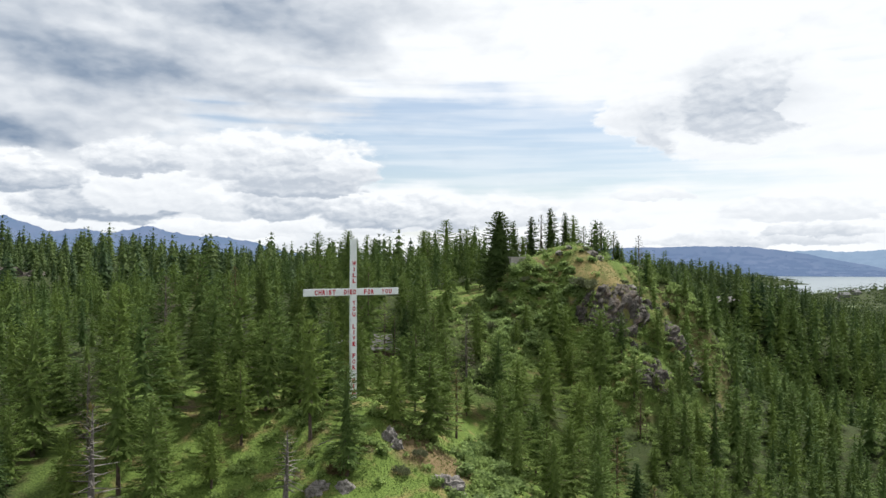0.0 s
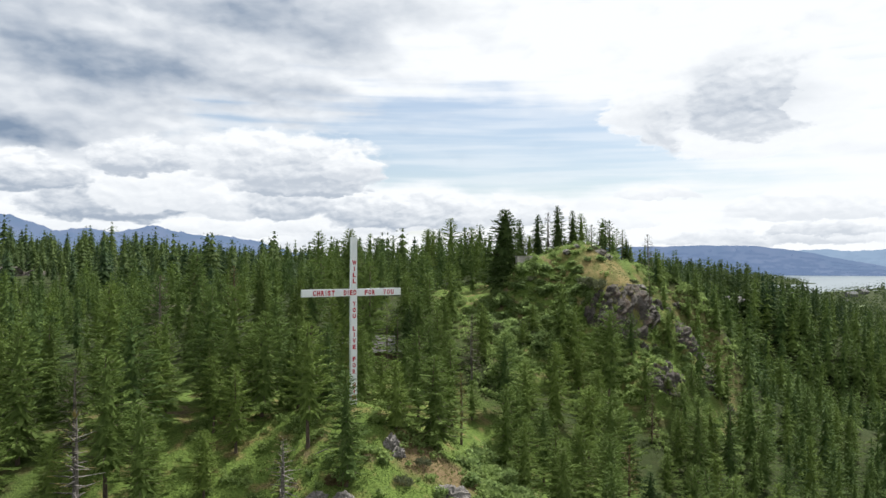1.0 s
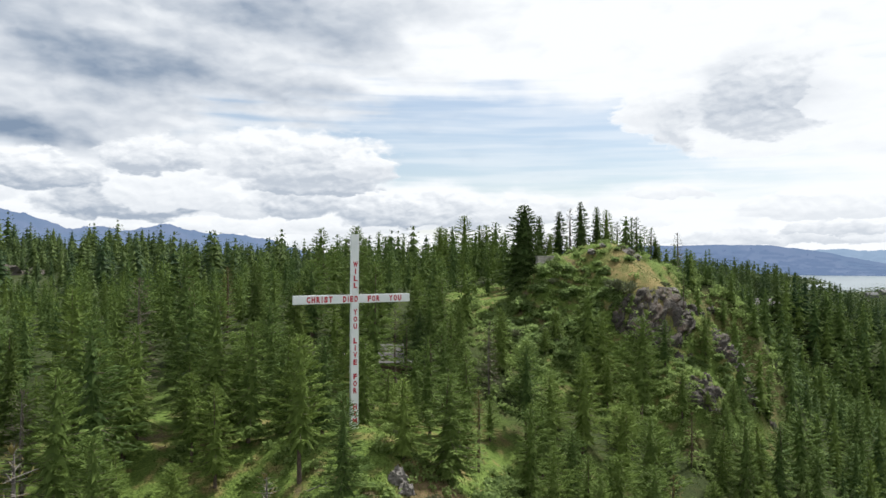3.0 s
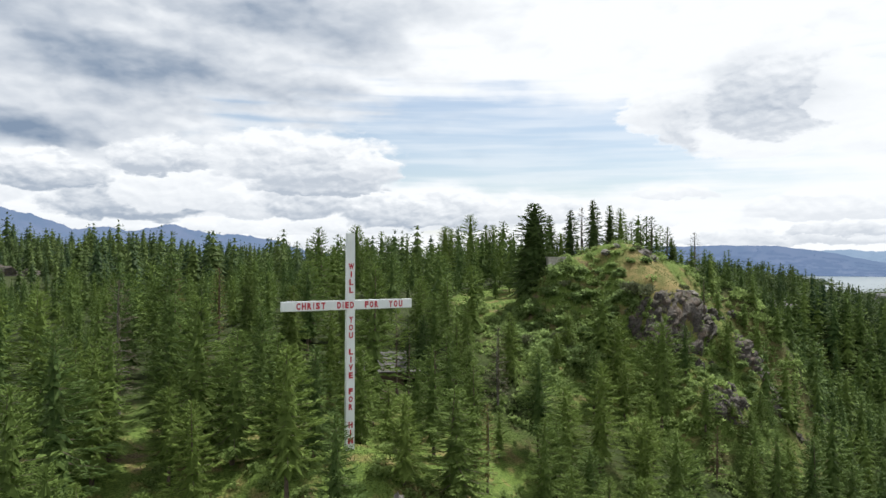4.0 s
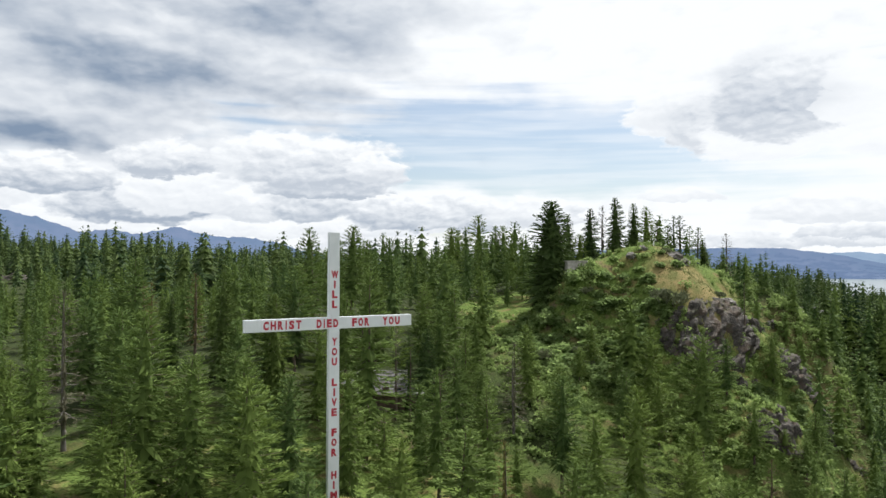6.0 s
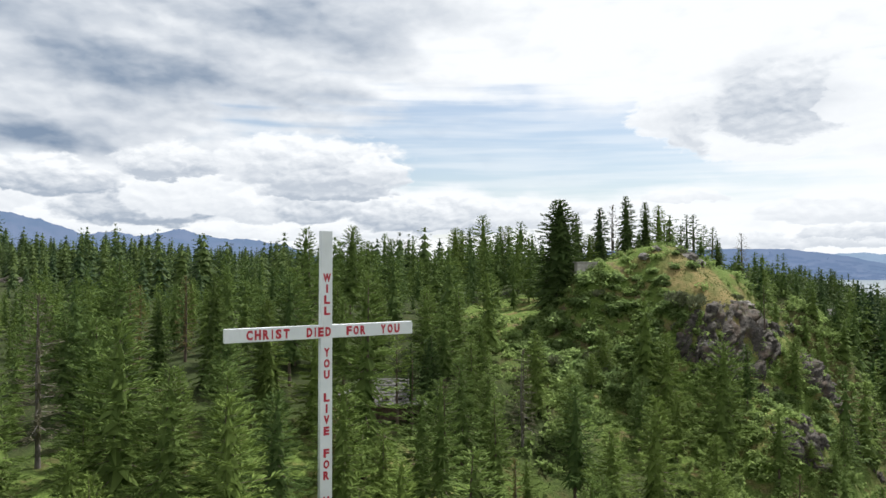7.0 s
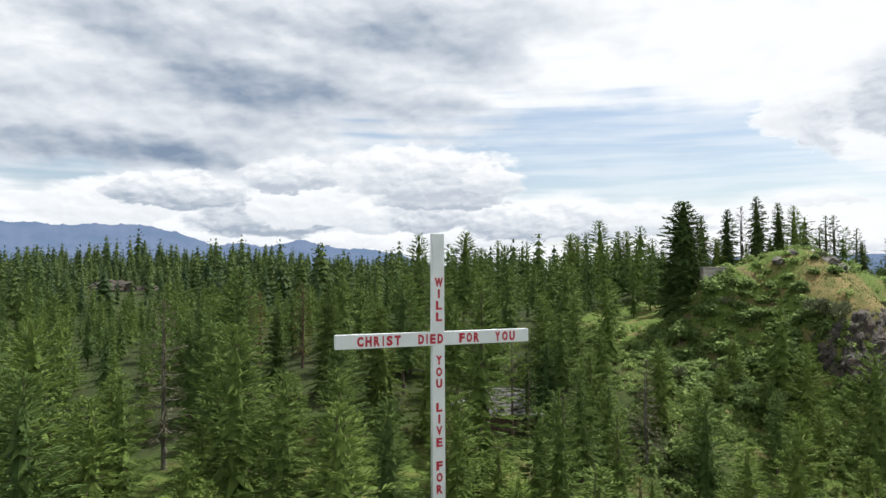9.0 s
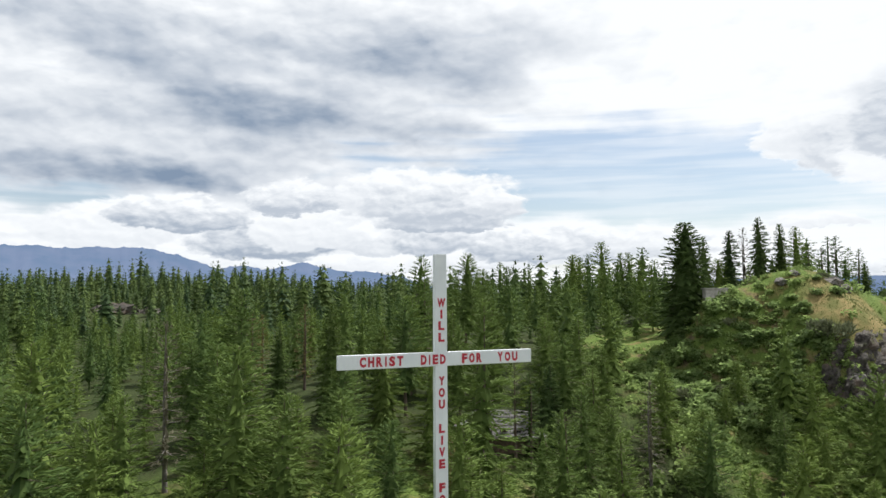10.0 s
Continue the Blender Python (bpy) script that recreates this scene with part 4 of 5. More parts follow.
def letter_mesh(ch):
    cu = bpy.data.curves.new("letter", "FONT")
    cu.body, cu.size, cu.extrude, cu.offset, cu.resolution_u = ch, 1.0, 0.012, 0.052, 3
    tmp = new("letter", cu)
    bpy.context.view_layer.update()
    me = bpy.data.meshes.new_from_object(tmp.evaluated_get(bpy.context.evaluated_depsgraph_get()))
    bpy.data.objects.remove(tmp)
    co = np.array([v.co[:] for v in me.vertices])
    lo, hi = co.min(0), co.max(0)
    mid = (lo + hi) / 2
    for v in me.vertices:
        v.co = (v.co.x - mid[0], v.co.y - mid[1], v.co.z)
    me.materials.append(RED)
    return me, hi[0] - lo[0], hi[1] - lo[1]


GLYPHS = {ch: letter_mesh(ch) for ch in sorted(set("CHRISTDIEDFORYOUWILLYOULIVEFORHIM"))}


def put_letter(ch, s, z, wide, high, parent, front):
    me, w, h = GLYPHS[ch]
    m = Matrix.Translation((s, front, z)) @ Matrix.Rotation(radians(90), 4, "X") @ Matrix.Diagonal((wide / w, high / h, 1, 1))
    part("letter", me, RED, parent, "", m)


def word(text, s0, s1, z, high, parent, front):
    widths = [0.42 if c == "I" else 1.0 for c in text]
    gap = 0.32
    unit = (s1 - s0) / (sum(widths) + gap * (len(text) - 1))
    s = s0
    for c, w in zip(text, widths):
        put_letter(c, s + w * unit / 2, z, w * unit * (0.55 if c == "I" else 1.0), high, parent, front)
        s += (w + gap) * unit


for text, s0, s1 in (("CHRIST", -5.84, -2.75), ("DIED", -1.46, 0.41), ("FOR", 1.66, 3.23), ("YOU", 4.50, 6.14)):
    word(text, s0, s1, 15.46, 0.67, bar, FRONT - 0.008)
for text, z0 in (("WILL", 19.37), ("YOU", 13.97), ("LIVE", 10.72), ("FOR", 6.72), ("HIM", 3.32)):
    for k, c in enumerate(text):
        put_letter(c, 0.10, z0 - 0.80 * k, {"I": 0.15, "W": 0.62, "M": 0.58}.get(c, 0.46), 0.62, mast, FRONT - 0.002)


# ---------------------------------------------------------------- rock
def rock(x, y, z, sx, sy, sz, seed, mat=ROCK, turn=0.0, label="dark fractured rock outcrop on the steep slope", level=4):
    bm = bmesh.new()
    bmesh.ops.create_icosphere(bm, subdivisions=level, radius=1.0)
    off = Vector((seed * 3.7, seed * 1.9, seed * 5.1))
    for v in bm.verts:
        p = v.co.normalized()
        cell = noise.cell_vector(p * 2.4 + off)
        d = 1 + 0.28 * (noise.noise(p * 1.6 + off)) + 0.36 * (cell[0] - 0.5) + 0.10 * noise.noise(p * 6 + off) + 0.05 * noise.noise(p * 14 + off)
        crack = noise.voronoi(p * 2.6 + off)[0]
        d -= 0.16 * max(0.0, 0.16 - (crack[1] - crack[0])) / 0.16
        v.co = p * d
    me = bpy.data.meshes.new("rock_outcrop")
    bm.to_mesh(me)
    bm.free()
    me.materials.append(mat)
    ob = new("rock_outcrop", me)
    ob.matrix_basis = Matrix.Translation((x, y, z)) @ Matrix.Rotation(turn, 4, "Z") @ Matrix.Diagonal((sx, sy, sz, 1))
    return tagged(ob, label, "rock", "rock outcrops")


rk = np.random.RandomState(8)
k = 0
def cliff(top, foot, seed, label, proud=0.5, spacing=0.32, deep=2.4):
    """A rock face between two lines on the slope, broken into blocks along slanting joints, thick enough to sit in the hill."""
    def along(line, q):
        line = np.array(line, float)
        d = np.concatenate([[0], np.cumsum(np.linalg.norm(np.diff(line, axis=0), axis=1))])
        return np.stack([np.interp(q, d / d[-1], line[:, k]) for k in range(3)], -1)
    span = np.linalg.norm(np.diff(np.array(top, float), axis=0), axis=1).sum()
    rise = np.linalg.norm(np.array(top, float).mean(0) - np.array(foot, float).mean(0)) + 1.2
    nu, nv = max(8, int(span / spacing)), max(6, int(rise / spacing))
    q = np.linspace(0, 1, nu)
    a, b = along(foot, q), along(top, q)
    face = np.cross(b - a, np.gradient(b, axis=0))
    face *= np.sign((face @ np.array([0.3, -1.0, 0.2])))[:, None]
    face /= np.linalg.norm(face, axis=1)[:, None]
    off = Vector((seed * 7.3, seed * 3.1, seed * 1.7))
    joint = Matrix.Rotation(radians(-32), 3, "Y")
    verts = np.zeros((nv, nu, 3))
    steps = np.arange(0, 6.0, 0.25)
    for r in range(nv):
        w = r / (nv - 1)
        for k in range(nu):
            p = a[k] + (b[k] - a[k]) * (w * 1.12 - 0.09)
            g = joint @ Vector(p)
            g = Vector((g.x * 0.75, g.y * 0.45, g.z * 0.34)) + off
            cell = noise.voronoi(g)
            small = noise.voronoi(g * 2.6)
            out = 0.75 * (noise.cell(cell[1][0] * 9.1) - 0.5) + 0.42 * (noise.cell(small[1][0] * 7.3) - 0.5) + 0.16 * noise.noise(g * 6)
            out -= 0.45 * max(0.0, 0.09 - (cell[0][1] - cell[0][0])) / 0.09
            rim = min(1.0, 9 * min(q[k], 1 - q[k]) + 0.1, 9.0 * min(w, 1 - w) + 0.1)
            clear_of = p + face[k] * steps[:, None]
            sunk = ground_height(clear_of[:, 0], clear_of[:, 1]) > clear_of[:, 2] - 0.1
            free_at = steps[np.argmin(sunk)] if not sunk.all() else 0.0
            verts[r, k] = p + face[k] * (free_at * min(1.0, rim * 1.5) - 0.9 + (proud + 0.9 + out) * rim)
    back = a[None] + (b - a)[None] * np.linspace(-0.2, 1.1, nv)[:, None, None] - face[None] * deep
    i = np.arange(nu * nv).reshape(nv, nu)
    j = i + nu * nv
    quads = [np.stack([i[:-1, :-1], i[:-1, 1:], i[1:, 1:], i[1:, :-1]], -1).reshape(-1, 4), np.stack([j[:-1, :-1], j[1:, :-1], j[1:, 1:], j[:-1, 1:]], -1).reshape(-1, 4)]
    for m, n in ((i[0], j[0]), (i[-1], j[-1]), (i[:, 0], j[:, 0]), (i[:, -1], j[:, -1])):
        quads.append(np.stack([m[:-1], m[1:], n[1:], n[:-1]], -1))
    me = mesh_from("cliff", np.concatenate([verts.reshape(-1, 3), back.reshape(-1, 3)]), np.concatenate(quads), ROCK)
    bm = bmesh.new()
    bm.from_mesh(me)
    bmesh.ops.recalc_face_normals(bm, faces=bm.faces)
    bm.to_mesh(me)
    bm.free()
    return tagged(new("cliff", me), label, "cliff", "rock outcrops")


def on_slope(*points):
    return [(x, y, gh(x, y) + up) for x, y, up in points]


cliff(on_slope((40.6, 63.4, 0.2), (42.4, 63.2, 0.3), (45, 63.4, 0.4), (49, 65.2, 0.5), (53.5, 69.5, 0.6), (57.2, 75.5, 0.6)),
      on_slope((41.0, 61.0, -0.6), (42.5, 60.0, -0.5), (46, 59.4, -0.5), (50.6, 60.2, -0.4), (55, 62.2, -0.3), (58.8, 66.5, 0.0)), 1, "dark fractured cliff under the dry meadow of the knob", 0.95, 0.26)
cliff(on_slope((61.5, 69.5, 0.5), (65.5, 70.8, 0.5), (70, 73, 0.4), (74, 77, 0.2)), on_slope((61.2, 64.6, -0.3), (64.5, 64.0, -0.4), (69, 66, -0.4), (75, 72.5, -0.3)), 2, "dark rock face stepping down the steep shoulder", 0.9, 0.28)
cliff(on_slope((51.2, 51.6, 0.6), (53.6, 51.0, 0.8), (56, 49.6, 0.6), (58.5, 49.5, 0.2)), on_slope((51, 47.4, -0.5), (53.6, 46.0, -0.6), (56, 45.6, -0.6), (58.8, 46.5, -0.4)), 3, "dark overhanging rock low on the slope", 0.9, 0.28)
cliff(on_slope((91, 110, 2.2), (95, 112, 3.4), (100, 115, 2.4)), on_slope((90.5, 107, -1.0), (95, 107.5, -1.2), (101, 111, -1.0)), 4, "grey rock buttress standing out of the wood", 0.8)
# loose rock between the cliffs: from, to, number, size
for x0, y0, x1, y1, n, size in ((44, 58.6, 58, 61.5, 6, 0.9), (58, 66, 61, 75, 5, 1.2), (56, 51, 62, 56, 3, 1.2), (68, 62, 77, 70, 5, 1.3), (62, 78, 70, 88, 5, 1.0)):
    for m in range(n):
        u = (m + rk.uniform(-0.3, 0.3)) / max(n - 1, 1)
        x, y, q = x0 + (x1 - x0) * u + rk.normal(0, 0.5), y0 + (y1 - y0) * u + rk.normal(0, 0.6), size * rk.uniform(0.65, 1.2)
        rock(x, y, gh(x, y) - 0.4 * q, q * 1.15, q * 0.8, q * rk.uniform(0.9, 1.5), k + 1, turn=math.atan2(y1 - y0, x1 - x0) + rk.normal(0, 0.3), level=3)
        k += 1
for x, y, sx, sy, sz, dz, turn in ((12.8, -12.6, 2.6, 1.5, 1.5, -0.5, -0.5), (15.8, -17.0, 1.8, 1.3, 1.3, -0.3, 0.6), (5.6, -6.6, 1.1, 0.9, 1.7, -0.3, 0.2), (6.5, -7.6, 0.9, 0.8, 1.2, -0.3, 0.2),
                                   (1.0, -15.5, 1.6, 1.1, 1.2, -0.4, 0.1), (-2.0, -16.0, 1.4, 1.0, 1.1, -0.2, 0.5)):
    rock(x, y, gh(x, y) + dz, sx, sy, sz, k + 1, PALE_ROCK, turn, label="grey weathered rock outcrop in the grass")
    k += 1
for k, (x, y, sx, sy, sz) in enumerate(((48.5, 78, 1.6, 1.1, 0.9), (50.5, 78.5, 1.2, 0.9, 0.8), (40.5, 77, 1.3, 0.9, 0.7), (57.5, 77.0, 2.2, 1.1, 0.8), (43.0, 79, 0.9, 0.8, 0.6), (46, 60.8, 1.2, 1.0, 0.7))):
    rock(x, y, gh(x, y) + 0.1, sx, sy, sz, 40 + k, PALE_ROCK, k * 0.7, "pale weathered boulder on the grassy knob", 3)
for k, (x, y, s) in enumerate(((-186, 236, 9), (-176, 240, 6), (-196, 238, 7))):
    rock(x, y, gh(x, y) - 1, s, s * 0.8, s * 0.55, 60 + k, ROCK, 0.2 * k, "bare grey rock outcrop among the pines", 3)


# ---------------------------------------------------------------- shrubs and grass
def bush_mesh(seed, mat, leaves=300, leaf=0.34, twiggy=False):
    rng = np.random.RandomState(seed)
    lobes = [(rng.uniform(-0.6, 0.6), rng.uniform(-0.6, 0.6), rng.uniform(0.35, 0.8), rng.uniform(0.35, 0.6)) for _ in range(7)]
    v, f = [], []
    for _ in range(leaves):
        lx, ly, lz, lr = lobes[rng.randint(7)]
        d = rng.normal(0, 1, 3)
        d /= np.linalg.norm(d)
        c = np.array([lx, ly, lz]) + d * lr * rng.uniform(0.55, 1.05)
        c[2] = max(c[2], 0.03)
        a = rng.normal(0, 1, 3) * (1, 1, 0.5) + (np.array([0, 0, 2.0]) if twiggy else d * (1, 1, 0.4))
        a /= np.linalg.norm(a)
        b = np.cross(a, rng.normal(0, 1, 3) if twiggy else d * 0.6 + np.array([0, 0, 0.5]) + rng.normal(0, 0.7, 3))
        b /= np.linalg.norm(b)
        s = leaf * rng.uniform(0.6, 1.3)
        w = 0.12 if twiggy else 0.42
        o = len(v)
        v += [c, c + a * s * 0.5 + b * s * w, c + a * s, c + a * s * 0.5 - b * s * w]
        f += [(o, o + 1, o + 2), (o, o + 2, o + 3)]
    return mesh_from("leaves", v, f, mat)


def stem_mesh():
    limbs = []
    rng = np.random.RandomState(5)
    for k in range(7):
        a = k * 0.9
        limbs.append((np.array([0, 0, -0.1]), np.array([math.cos(a) * rng.uniform(0.2, 0.6), math.sin(a) * rng.uniform(0.2, 0.6), rng.uniform(0.5, 0.9)]), 0.025))
    v, f = trunk_mesh(0.5, 0.03, rng, limbs, 5)
    return mesh_from("stems", v, f, BARK)


STEMS = stem_mesh()
BUSHES = [(bush_mesh(s, BUSH), "leafy light green shrub on the slope") for s in (1, 2, 3)] + [(bush_mesh(9, GREY_BUSH, 420, 0.42, True), "grey-green twiggy shrub on the slope")]
bush_masters = {}


def shrub(k, x, y, s, tall=0.85):
    m = Matrix.Translation((x, y, gh(x, y) - 0.05)) @ Matrix.Rotation(x * 7 + y * 3, 4, "Z")
    if k not in bush_masters:
        ob = new("shrub")
        tagged(ob, BUSHES[k][1], "shrub", "shrubs on the slope")
        part("stems", STEMS, BARK, ob)
        part("leaves", BUSHES[k][0], None, ob)
        bush_masters[k] = ob
        ob.matrix_basis = m
    else:
        ob = copy_thing(bush_masters[k], Matrix.Identity(4))
        ob.matrix_basis = m
    ob.scale = (s, s, s * tall)


br = np.random.RandomState(33)
for _ in range(150):      # the brushy west and south side of the knob
    x, y = br.uniform(19, 48), br.uniform(57, 74)
    if inside(x, y, 51, 69, 8, 10) or (y < 62 and x > 40):
        continue
    shrub(3 if br.uniform() < 0.12 else br.randint(3), x, y, br.uniform(0.9, 2.2) * (1 - 0.5 * step((x - 30) / 14) * step((y - 62) / 10)))
for _ in range(60):       # the gully beside the cross
    u = br.uniform(0, 1)
    shrub(br.randint(3), 17 + 5 * u + br.normal(0, 2.4), -20 + 36 * u, br.uniform(0.7, 1.5))
for _ in range(40):       # foot of the cliff
    u = br.uniform(0, 1)
    shrub(br.randint(3), 42 + 26 * u + br.normal(0, 2), 53 + 12 * u + br.normal(0, 2.5), br.uniform(0.6, 1.3))
for _ in range(30):       # hollow under the broad fir
    shrub(br.randint(3), br.uniform(12, 27), br.uniform(66, 84), br.uniform(0.8, 1.6))
for x, y, s in ((44.5, 63.5, 2.3), (42.8, 65, 2.0), (55.5, 74.5, 1.1), (47, 77.5, 1.0), (4.2, 8, 0.9), (9.6, -9, 1.0), (7.5, -12.5, 1.1)):
    shrub(3, x, y, s)
for x, y, s in ((46, 77, 0.8), (47.5, 72.5, 1.3), (44.5, 73, 1.1), (-1.5, -10.5, 0.8), (-3.5, -12, 0.7), (5, -10, 0.6)):
    shrub(1, x, y, s)

# low scrub past counting, on the knob, in the gully and at the wood's edge
scrub = []
for _ in range(900):
    z_ = br.uniform()
    if z_ < 0.6:
        x, y = br.uniform(18, 66), br.uniform(48, 83)
        if inside(x, y, 50, 71, 8, 8.5) and br.uniform() > 0.06:
            continue
    elif z_ < 0.85:
        u = br.uniform(0, 1)
        x, y = 17 + 6 * u + br.normal(0, 3), -20 + 40 * u
    else:
        x, y = br.uniform(-20, 12), br.uniform(-18, 12)
        if inside(x, y, 0, 0, 2, 2):
            continue
    scrub.append((x, y, 12 * br.uniform(0.3, 0.95), 0))
for _ in range(240):      # flank behind the cliff
    u = br.uniform(0, 1)
    scrub.append((60 + 24 * u + br.normal(0, 3), 91 - 1 * u + br.normal(0, 5), 12 * br.uniform(0.5, 1.2), 0))
for _ in range(45):      # ledges of the cliff
    u = br.uniform(0, 1)
    scrub.append((43 + 26 * u + br.normal(0, 1.5), 58.5 + 9 * u + br.normal(0, 1.8), 12 * br.uniform(0.4, 0.9), 0))
for _ in range(950):      # leafy cover on the west side of the knob
    x, y = br.uniform(20, 47), br.uniform(51, 80)
    if not inside(x, y, 50, 71, 8, 8.5) and not (y > 73 and x > 33):
        scrub.append((x, y, 12 * br.uniform(0.35, 0.95), 0))
for _ in range(200):      # steep grass under the cliff
    scrub.append((br.uniform(36, 68), br.uniform(34, 56), 12 * br.uniform(0.4, 1.2), 0))
for _ in range(320):      # grassy shoulder between the cliffs
    u = br.uniform(0, 1)
    scrub.append((58 + 26 * u + br.normal(0, 3.5), 70 + 14 * u + br.normal(0, 5), 12 * br.uniform(0.25, 0.7), 0))
for _ in range(160):      # open hollow behind the shed
    scrub.append((br.uniform(10, 26), br.uniform(36, 88), 12 * br.uniform(0.5, 1.3), 0))
small = []
for sd in (71, 72, 73):
    me = bush_mesh(sd, BUSH, 56, 0.5)
    pts = np.empty(len(me.vertices) * 3, np.float32)
    me.vertices.foreach_get("co", pts)
    small.append((pts.reshape(-1, 3), np.arange(56)[:, None, None] * 4 + np.array([[0, 1, 2], [0, 2, 3]])[None]))
small = [(p_, f_.reshape(-1, 3)) for p_, f_ in small]
tagged(joined_woods("low_scrub", scrub, small, BUSH_LOW, "low green scrub scattered over the open slope"), category="scrub")

brush = new("brush_pile")
brush.matrix_basis = Matrix.Translation((0.2, -13.6, gh(0.2, -13.6)))
tagged(brush, "rust-brown dead brush heaped against the ledge", "brush pile")
part("brush", bush_mesh(91, DRY, 700, 0.5, True), DRY, brush, matrix=Matrix.Diagonal((1.5, 1.0, 1.1, 1)))
part("stems", STEMS, BARK, brush, matrix=Matrix.Diagonal((1.4, 1.0, 1.0, 1)))
log_v, log_f = trunk_mesh(3.4, 0.09, np.random.RandomState(3), [(np.array([0, 0, 1.6]), np.array([0.7, 0.2, 2.6]), 0.03), (np.array([0, 0, 2.2]), np.array([-0.5, 0.3, 2.9]), 0.03)])
log = new("fallen_log", mesh_from("fallen_log", log_v, log_f, DEAD_BARK, True))
log.matrix_basis = Matrix.Translation((-3.2, -9.6, gh(-3.2, -9.6) + 0.15)) @ Matrix.Rotation(radians(62), 4, "Y") @ Matrix.Rotation(radians(20), 4, "X")
tagged(log, "bleached fallen log with broken limbs on the grass", "log")

gr = np.random.RandomState(55)
N = 30000
zone = gr.randint(0, 7, N)
mx, my = np.array([6, -10, 14, 48, 20, 50, 69])[zone], np.array([2, -9, -10, 70, 44, 42, 69])[zone]
sx, sy = np.array([6, 9, 7, 9, 9, 9, 7])[zone], np.array([9, 7, 8, 9, 10, 7, 7])[zone]
px, py = gr.normal(mx, sx), gr.normal(my, sy)
foot = np.stack([px, py, ground_height(px, py) - 0.02], -1)
turn = gr.uniform(0, 6.28, N)
half = np.stack([np.cos(turn), np.sin(turn), 0 * turn], -1) * 0.06
tip = np.stack([gr.normal(0, 0.12, N), gr.normal(0, 0.12, N), gr.uniform(0.10, 0.30, N)], -1)
gv = np.stack([foot - half, foot + half, foot + tip], 1).reshape(-1, 3)
gf = np.arange(3 * N).reshape(-1, 3)
tagged(new("grass", mesh_from("grass", gv, gf, GRASS_BLADES)), "tufts of green and straw grass in the clearings", "grass", kind="stuff")


# ---------------------------------------------------------------- buildings
def gable_roof(bm, x0, x1, y0, y1, z0, z1, over, thick):
    """Two slabs that meet at a ridge along x."""
    ym = (y0 + y1) / 2
    slope = (z1 - z0) / (ym - y0)
    for sgn, ye in ((-1, y0 - over), (1, y1 + over)):
        ze = z0 - slope * over
        pts = [(x0 - over, ye, ze), (x1 + over, ye, ze), (x1 + over, ym, z1), (x0 - over, ym, z1)]
        lo = [bm.verts.new(q) for q in pts]
        hi = [bm.verts.new((q[0], q[1], q[2] + thick)) for q in pts]
        for a in ([lo[3], lo[2], lo[1], lo[0]], hi, [lo[0], lo[1], hi[1], hi[0]], [lo[1], lo[2], hi[2], hi[1]], [lo[2], lo[3], hi[3], hi[2]], [lo[3], lo[0], hi[0], hi[3]]):
            bm.faces.new(a)
    bmesh.ops.recalc_face_normals(bm, faces=bm.faces)
    return bm


def gable_walls(x0, x1, y0, y1, z0, zr, base=-1.0):
    bm = bmesh.new()
    ym = (y0 + y1) / 2
    prof = [(y0, base), (y1, base), (y1, z0), (ym, zr), (y0, z0)]
    a = [bm.verts.new((x0, *q)) for q in prof]
    b = [bm.verts.new((x1, *q)) for q in prof]
    bm.faces.new(a[::-1])
    bm.faces.new(b)
    for k in range(5):
        bm.faces.new((a[k], a[(k + 1) % 5], b[(k + 1) % 5], b[k]))
    bmesh.ops.recalc_face_normals(bm, faces=bm.faces)
    return bm


cabin = new("cabin")
cabin.matrix_basis = Matrix.Translation((-0.6, 42.5, gh(-0.6, 42.5))) @ Matrix.Rotation(radians(8), 4, "Z")
tagged(cabin, "dark log cabin with weathered grey shingle roof among pines", "cabin")
ridge = 5.75 - gh(-0.6, 42.5)
eave = ridge - 2.4
part("wall", gable_walls(-3.2, 2.6, -2.6, 2.6, eave, ridge - 0.12), LOG, cabin)
roof = part("roof", gable_roof(bmesh.new(), -3.2, 2.6, -2.6, 2.6, eave, ridge - 0.1, 0.6, 0.14), SHINGLE, cabin)
for r in range(7):
    for c in range(9):
        u0 = r / 7
        yy = -3.2 + u0 * 3.2
        zz = eave - 0.55 + (ridge - eave + 0.5) * u0 + 0.17
        bm = box(bmesh.new(), -3.75 + c * 0.765, yy, zz, -3.75 + c * 0.765 + 0.73, yy + 0.47, zz + 0.03)
        bmesh.ops.rotate(bm, verts=bm.verts, cent=(0, yy, zz), matrix=Matrix.Rotation(math.atan2(ridge - eave, 2.6), 3, "X"))
        part("shingle", bm, SHINGLE, roof)
porch = part("porch_roof", box(bmesh.new(), 2.7, -3.4, eave - 0.45, 5.2, 1.5, eave - 0.3), SHINGLE, cabin)
for x in (3.4, 5.0):
    for y in (-3.2, -1.0, 1.3):
        part("post", box(bmesh.new(), x, y, -1.2, x + 0.16, y + 0.16, eave - 0.44, 0.01), LOG, cabin)
part("deck", box(bmesh.new(), 2.65, -3.4, 0.1, 5.2, 1.5, 0.28), LOG, cabin)
part("door", box(bmesh.new(), -0.4, -2.66, 0.1, 0.5, -2.61, 2.15), LOG, cabin)
for x in (-2.3, 1.2):
    w = part("window", box(bmesh.new(), x, -2.68, 1.0, x + 0.95, -2.61, 2.0), LOG, cabin)
    part("pane", box(bmesh.new(), x + 0.08, -2.70, 1.08, x + 0.87, -2.685, 1.92), GLASS, w)
part("chimney", box(bmesh.new(), -2.2, 0.4, eave, -1.6, 1.0, ridge + 0.7, 0.02), PALE_ROCK, cabin)

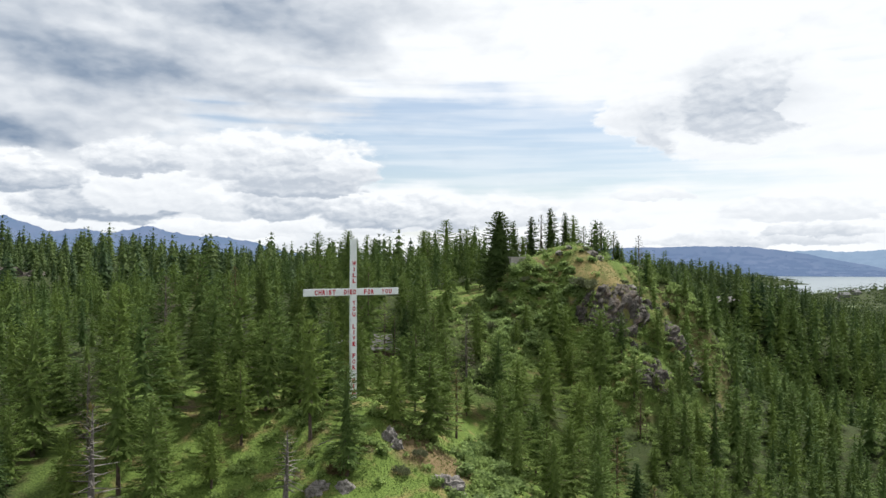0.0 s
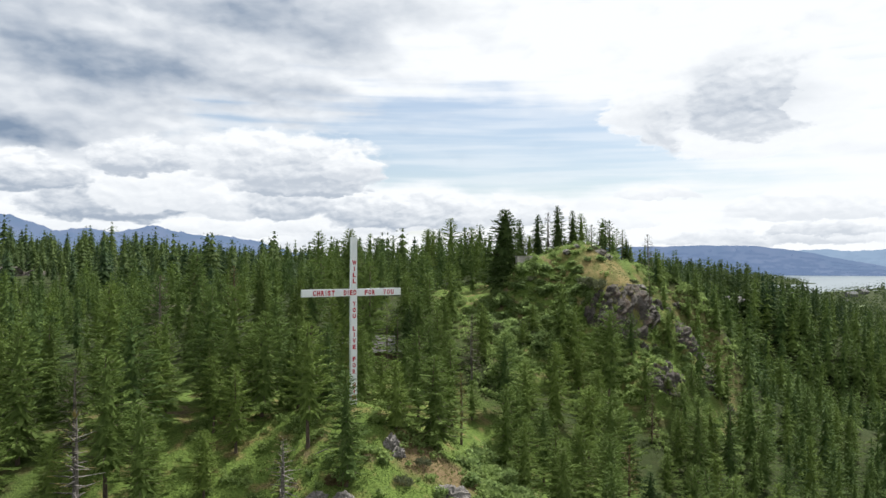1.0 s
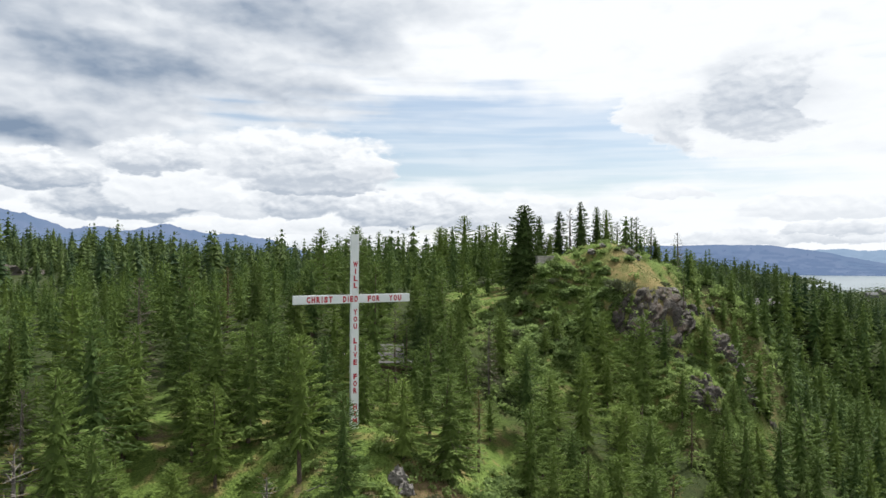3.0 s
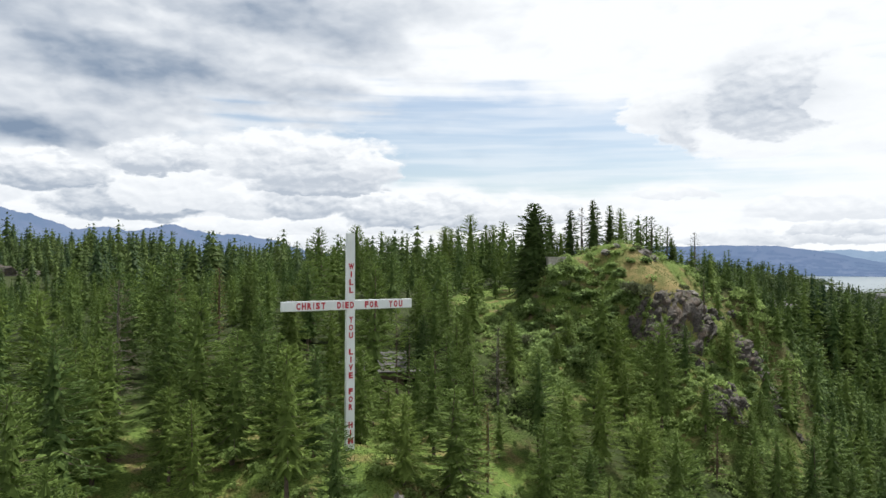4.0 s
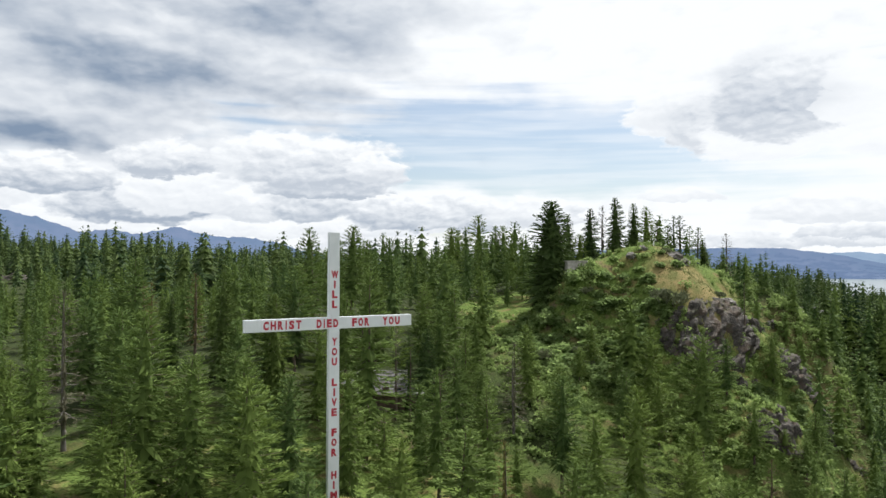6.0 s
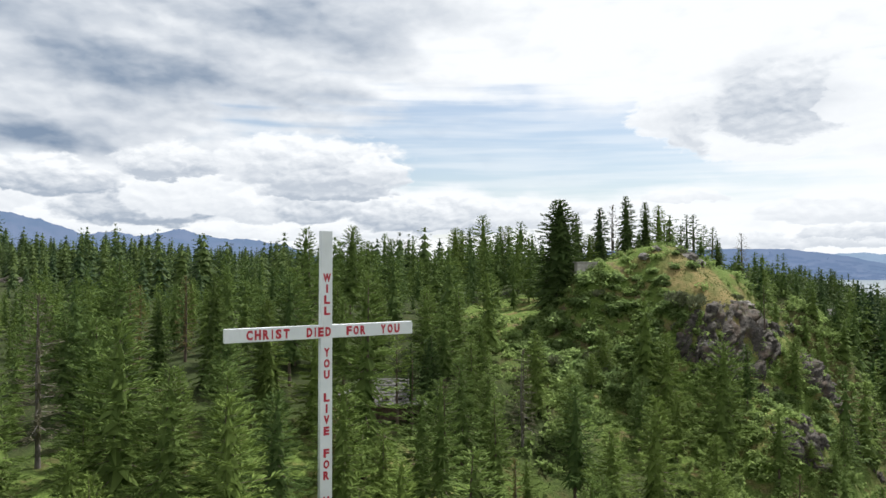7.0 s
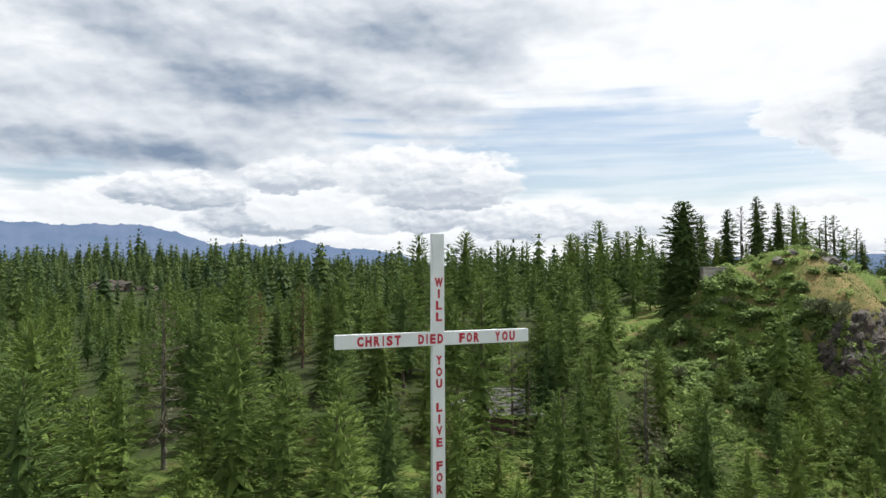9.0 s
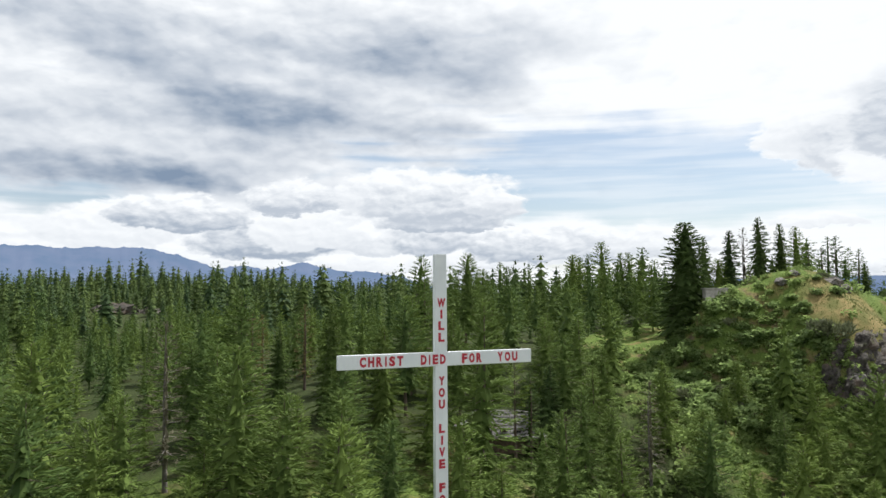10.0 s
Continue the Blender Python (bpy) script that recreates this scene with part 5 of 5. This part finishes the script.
shed = new("woodshed")
shed.matrix_basis = Matrix.Translation((-6.2, 40.5, gh(-6.2, 40.5))) @ Matrix.Rotation(radians(-12), 4, "Z")
tagged(shed, "small lean-to shed with pale metal roof beside the cabin", "shed")
part("wall", box(bmesh.new(), -1.2, -1.0, -0.8, 1.2, 1.0, 2.4), LOG, shed)
bm = box(bmesh.new(), -1.5, -1.4, 2.42, 1.5, 1.4, 2.5)
bmesh.ops.rotate(bm, verts=bm.verts, cent=(0, 0, 2.45), matrix=Matrix.Rotation(radians(9), 3, "X"))
part("roof", bm, PALE_ROOF, shed)

hut = new("concrete_hut")
hut.matrix_basis = Matrix.Translation((30.3, 76.5, gh(30.3, 76.5))) @ Matrix.Rotation(radians(6), 4, "Z")
tagged(hut, "small pale concrete hut half sunk in the grass", "hut")
hut_h = max(1.2, 20.9 - gh(30.3, 76.5))
part("wall", box(bmesh.new(), -1.7, -1.2, -1.0, 1.7, 1.2, hut_h - 0.15, 0.02), CONCRETE, hut)
part("roof", box(bmesh.new(), -1.9, -1.4, hut_h - 0.148, 1.9, 1.4, hut_h + 0.02, 0.02), CONCRETE, hut)

house = new("house")
house.matrix_basis = Matrix.Translation((128.5, 201, gh(128.5, 201))) @ Matrix.Rotation(radians(-20), 4, "Z")
tagged(house, "pale house half hidden in the conifer wood", "house")
top = max(4.5, 5.2 - gh(128.5, 201))
part("wall", gable_walls(-4, 4, -3.2, 3.2, top - 2.0, top - 0.1), SIDING, house)
part("roof", gable_roof(bmesh.new(), -4, 4, -3.2, 3.2, top - 2.0, top - 0.08, 0.5, 0.15), SHINGLE, house)
for x in (-2.8, 0.2, 2.0):
    w = part("window", box(bmesh.new(), x, -3.27, top - 3.6, x + 1.0, -3.21, top - 2.4), PALE_ROOF, house)
    part("pane", box(bmesh.new(), x + 0.1, -3.30, top - 3.5, x + 0.9, -3.28, top - 2.5), GLASS, w)

# fields and a track in the valley
for k, (a, b, ra, rb) in enumerate(FIELDS):
    u, w = np.meshgrid(np.linspace(0, 1, 9), np.linspace(0, 6.283, 33)[:-1])
    fx, fy = a + ra * u * np.cos(w), b + rb * u * np.sin(w)
    fz = ground_height(fx, fy) + 0.8
    i = np.arange(32 * 9).reshape(32, 9)
    j = np.roll(i, -1, 0)
    me = mesh_from("field", np.stack([fx, fy, fz], -1).reshape(-1, 3), np.stack([i[:, :-1], i[:, 1:], j[:, 1:], j[:, :-1]], -1).reshape(-1, 4), MEADOW, True)
    tagged(new("field", me), "bright green mown field in the valley", "field", kind="structure")
tt = np.linspace(0, 1, 30)
cx, cy = 395 + 30 * tt + 12 * np.sin(tt * 4), 540 + 120 * tt
strip = []
for s in (-2.6, 2.6):
    strip.append(np.stack([cx + s, cy - s * 0.25, ground_height(cx + s, cy - s * 0.25) + 1.2], -1))
i = np.arange(60).reshape(2, 30)
tagged(new("road", mesh_from("road", np.concatenate(strip), np.stack([i[0, :-1], i[1, :-1], i[1, 1:], i[0, 1:]], -1), GRAVEL)), "pale gravel road across the valley field", "road", kind="structure")
for k, (x, y) in enumerate(((655, 1090), (690, 1120), (600, 1010))):
    farm = new("farmhouse")
    farm.matrix_basis = Matrix.Translation((x, y, gh(x, y))) @ Matrix.Rotation(0.5 * k, 4, "Z")
    tagged(farm, "pale farmhouse beside the valley fields", "house", "valley houses")
    part("wall", gable_walls(-8, 8, -5, 5, 4, 7.4), SIDING, farm)
    part("roof", gable_roof(bmesh.new(), -8, 8, -5, 5, 4, 7.5, 0.6, 0.2), PALE_ROOF, farm)
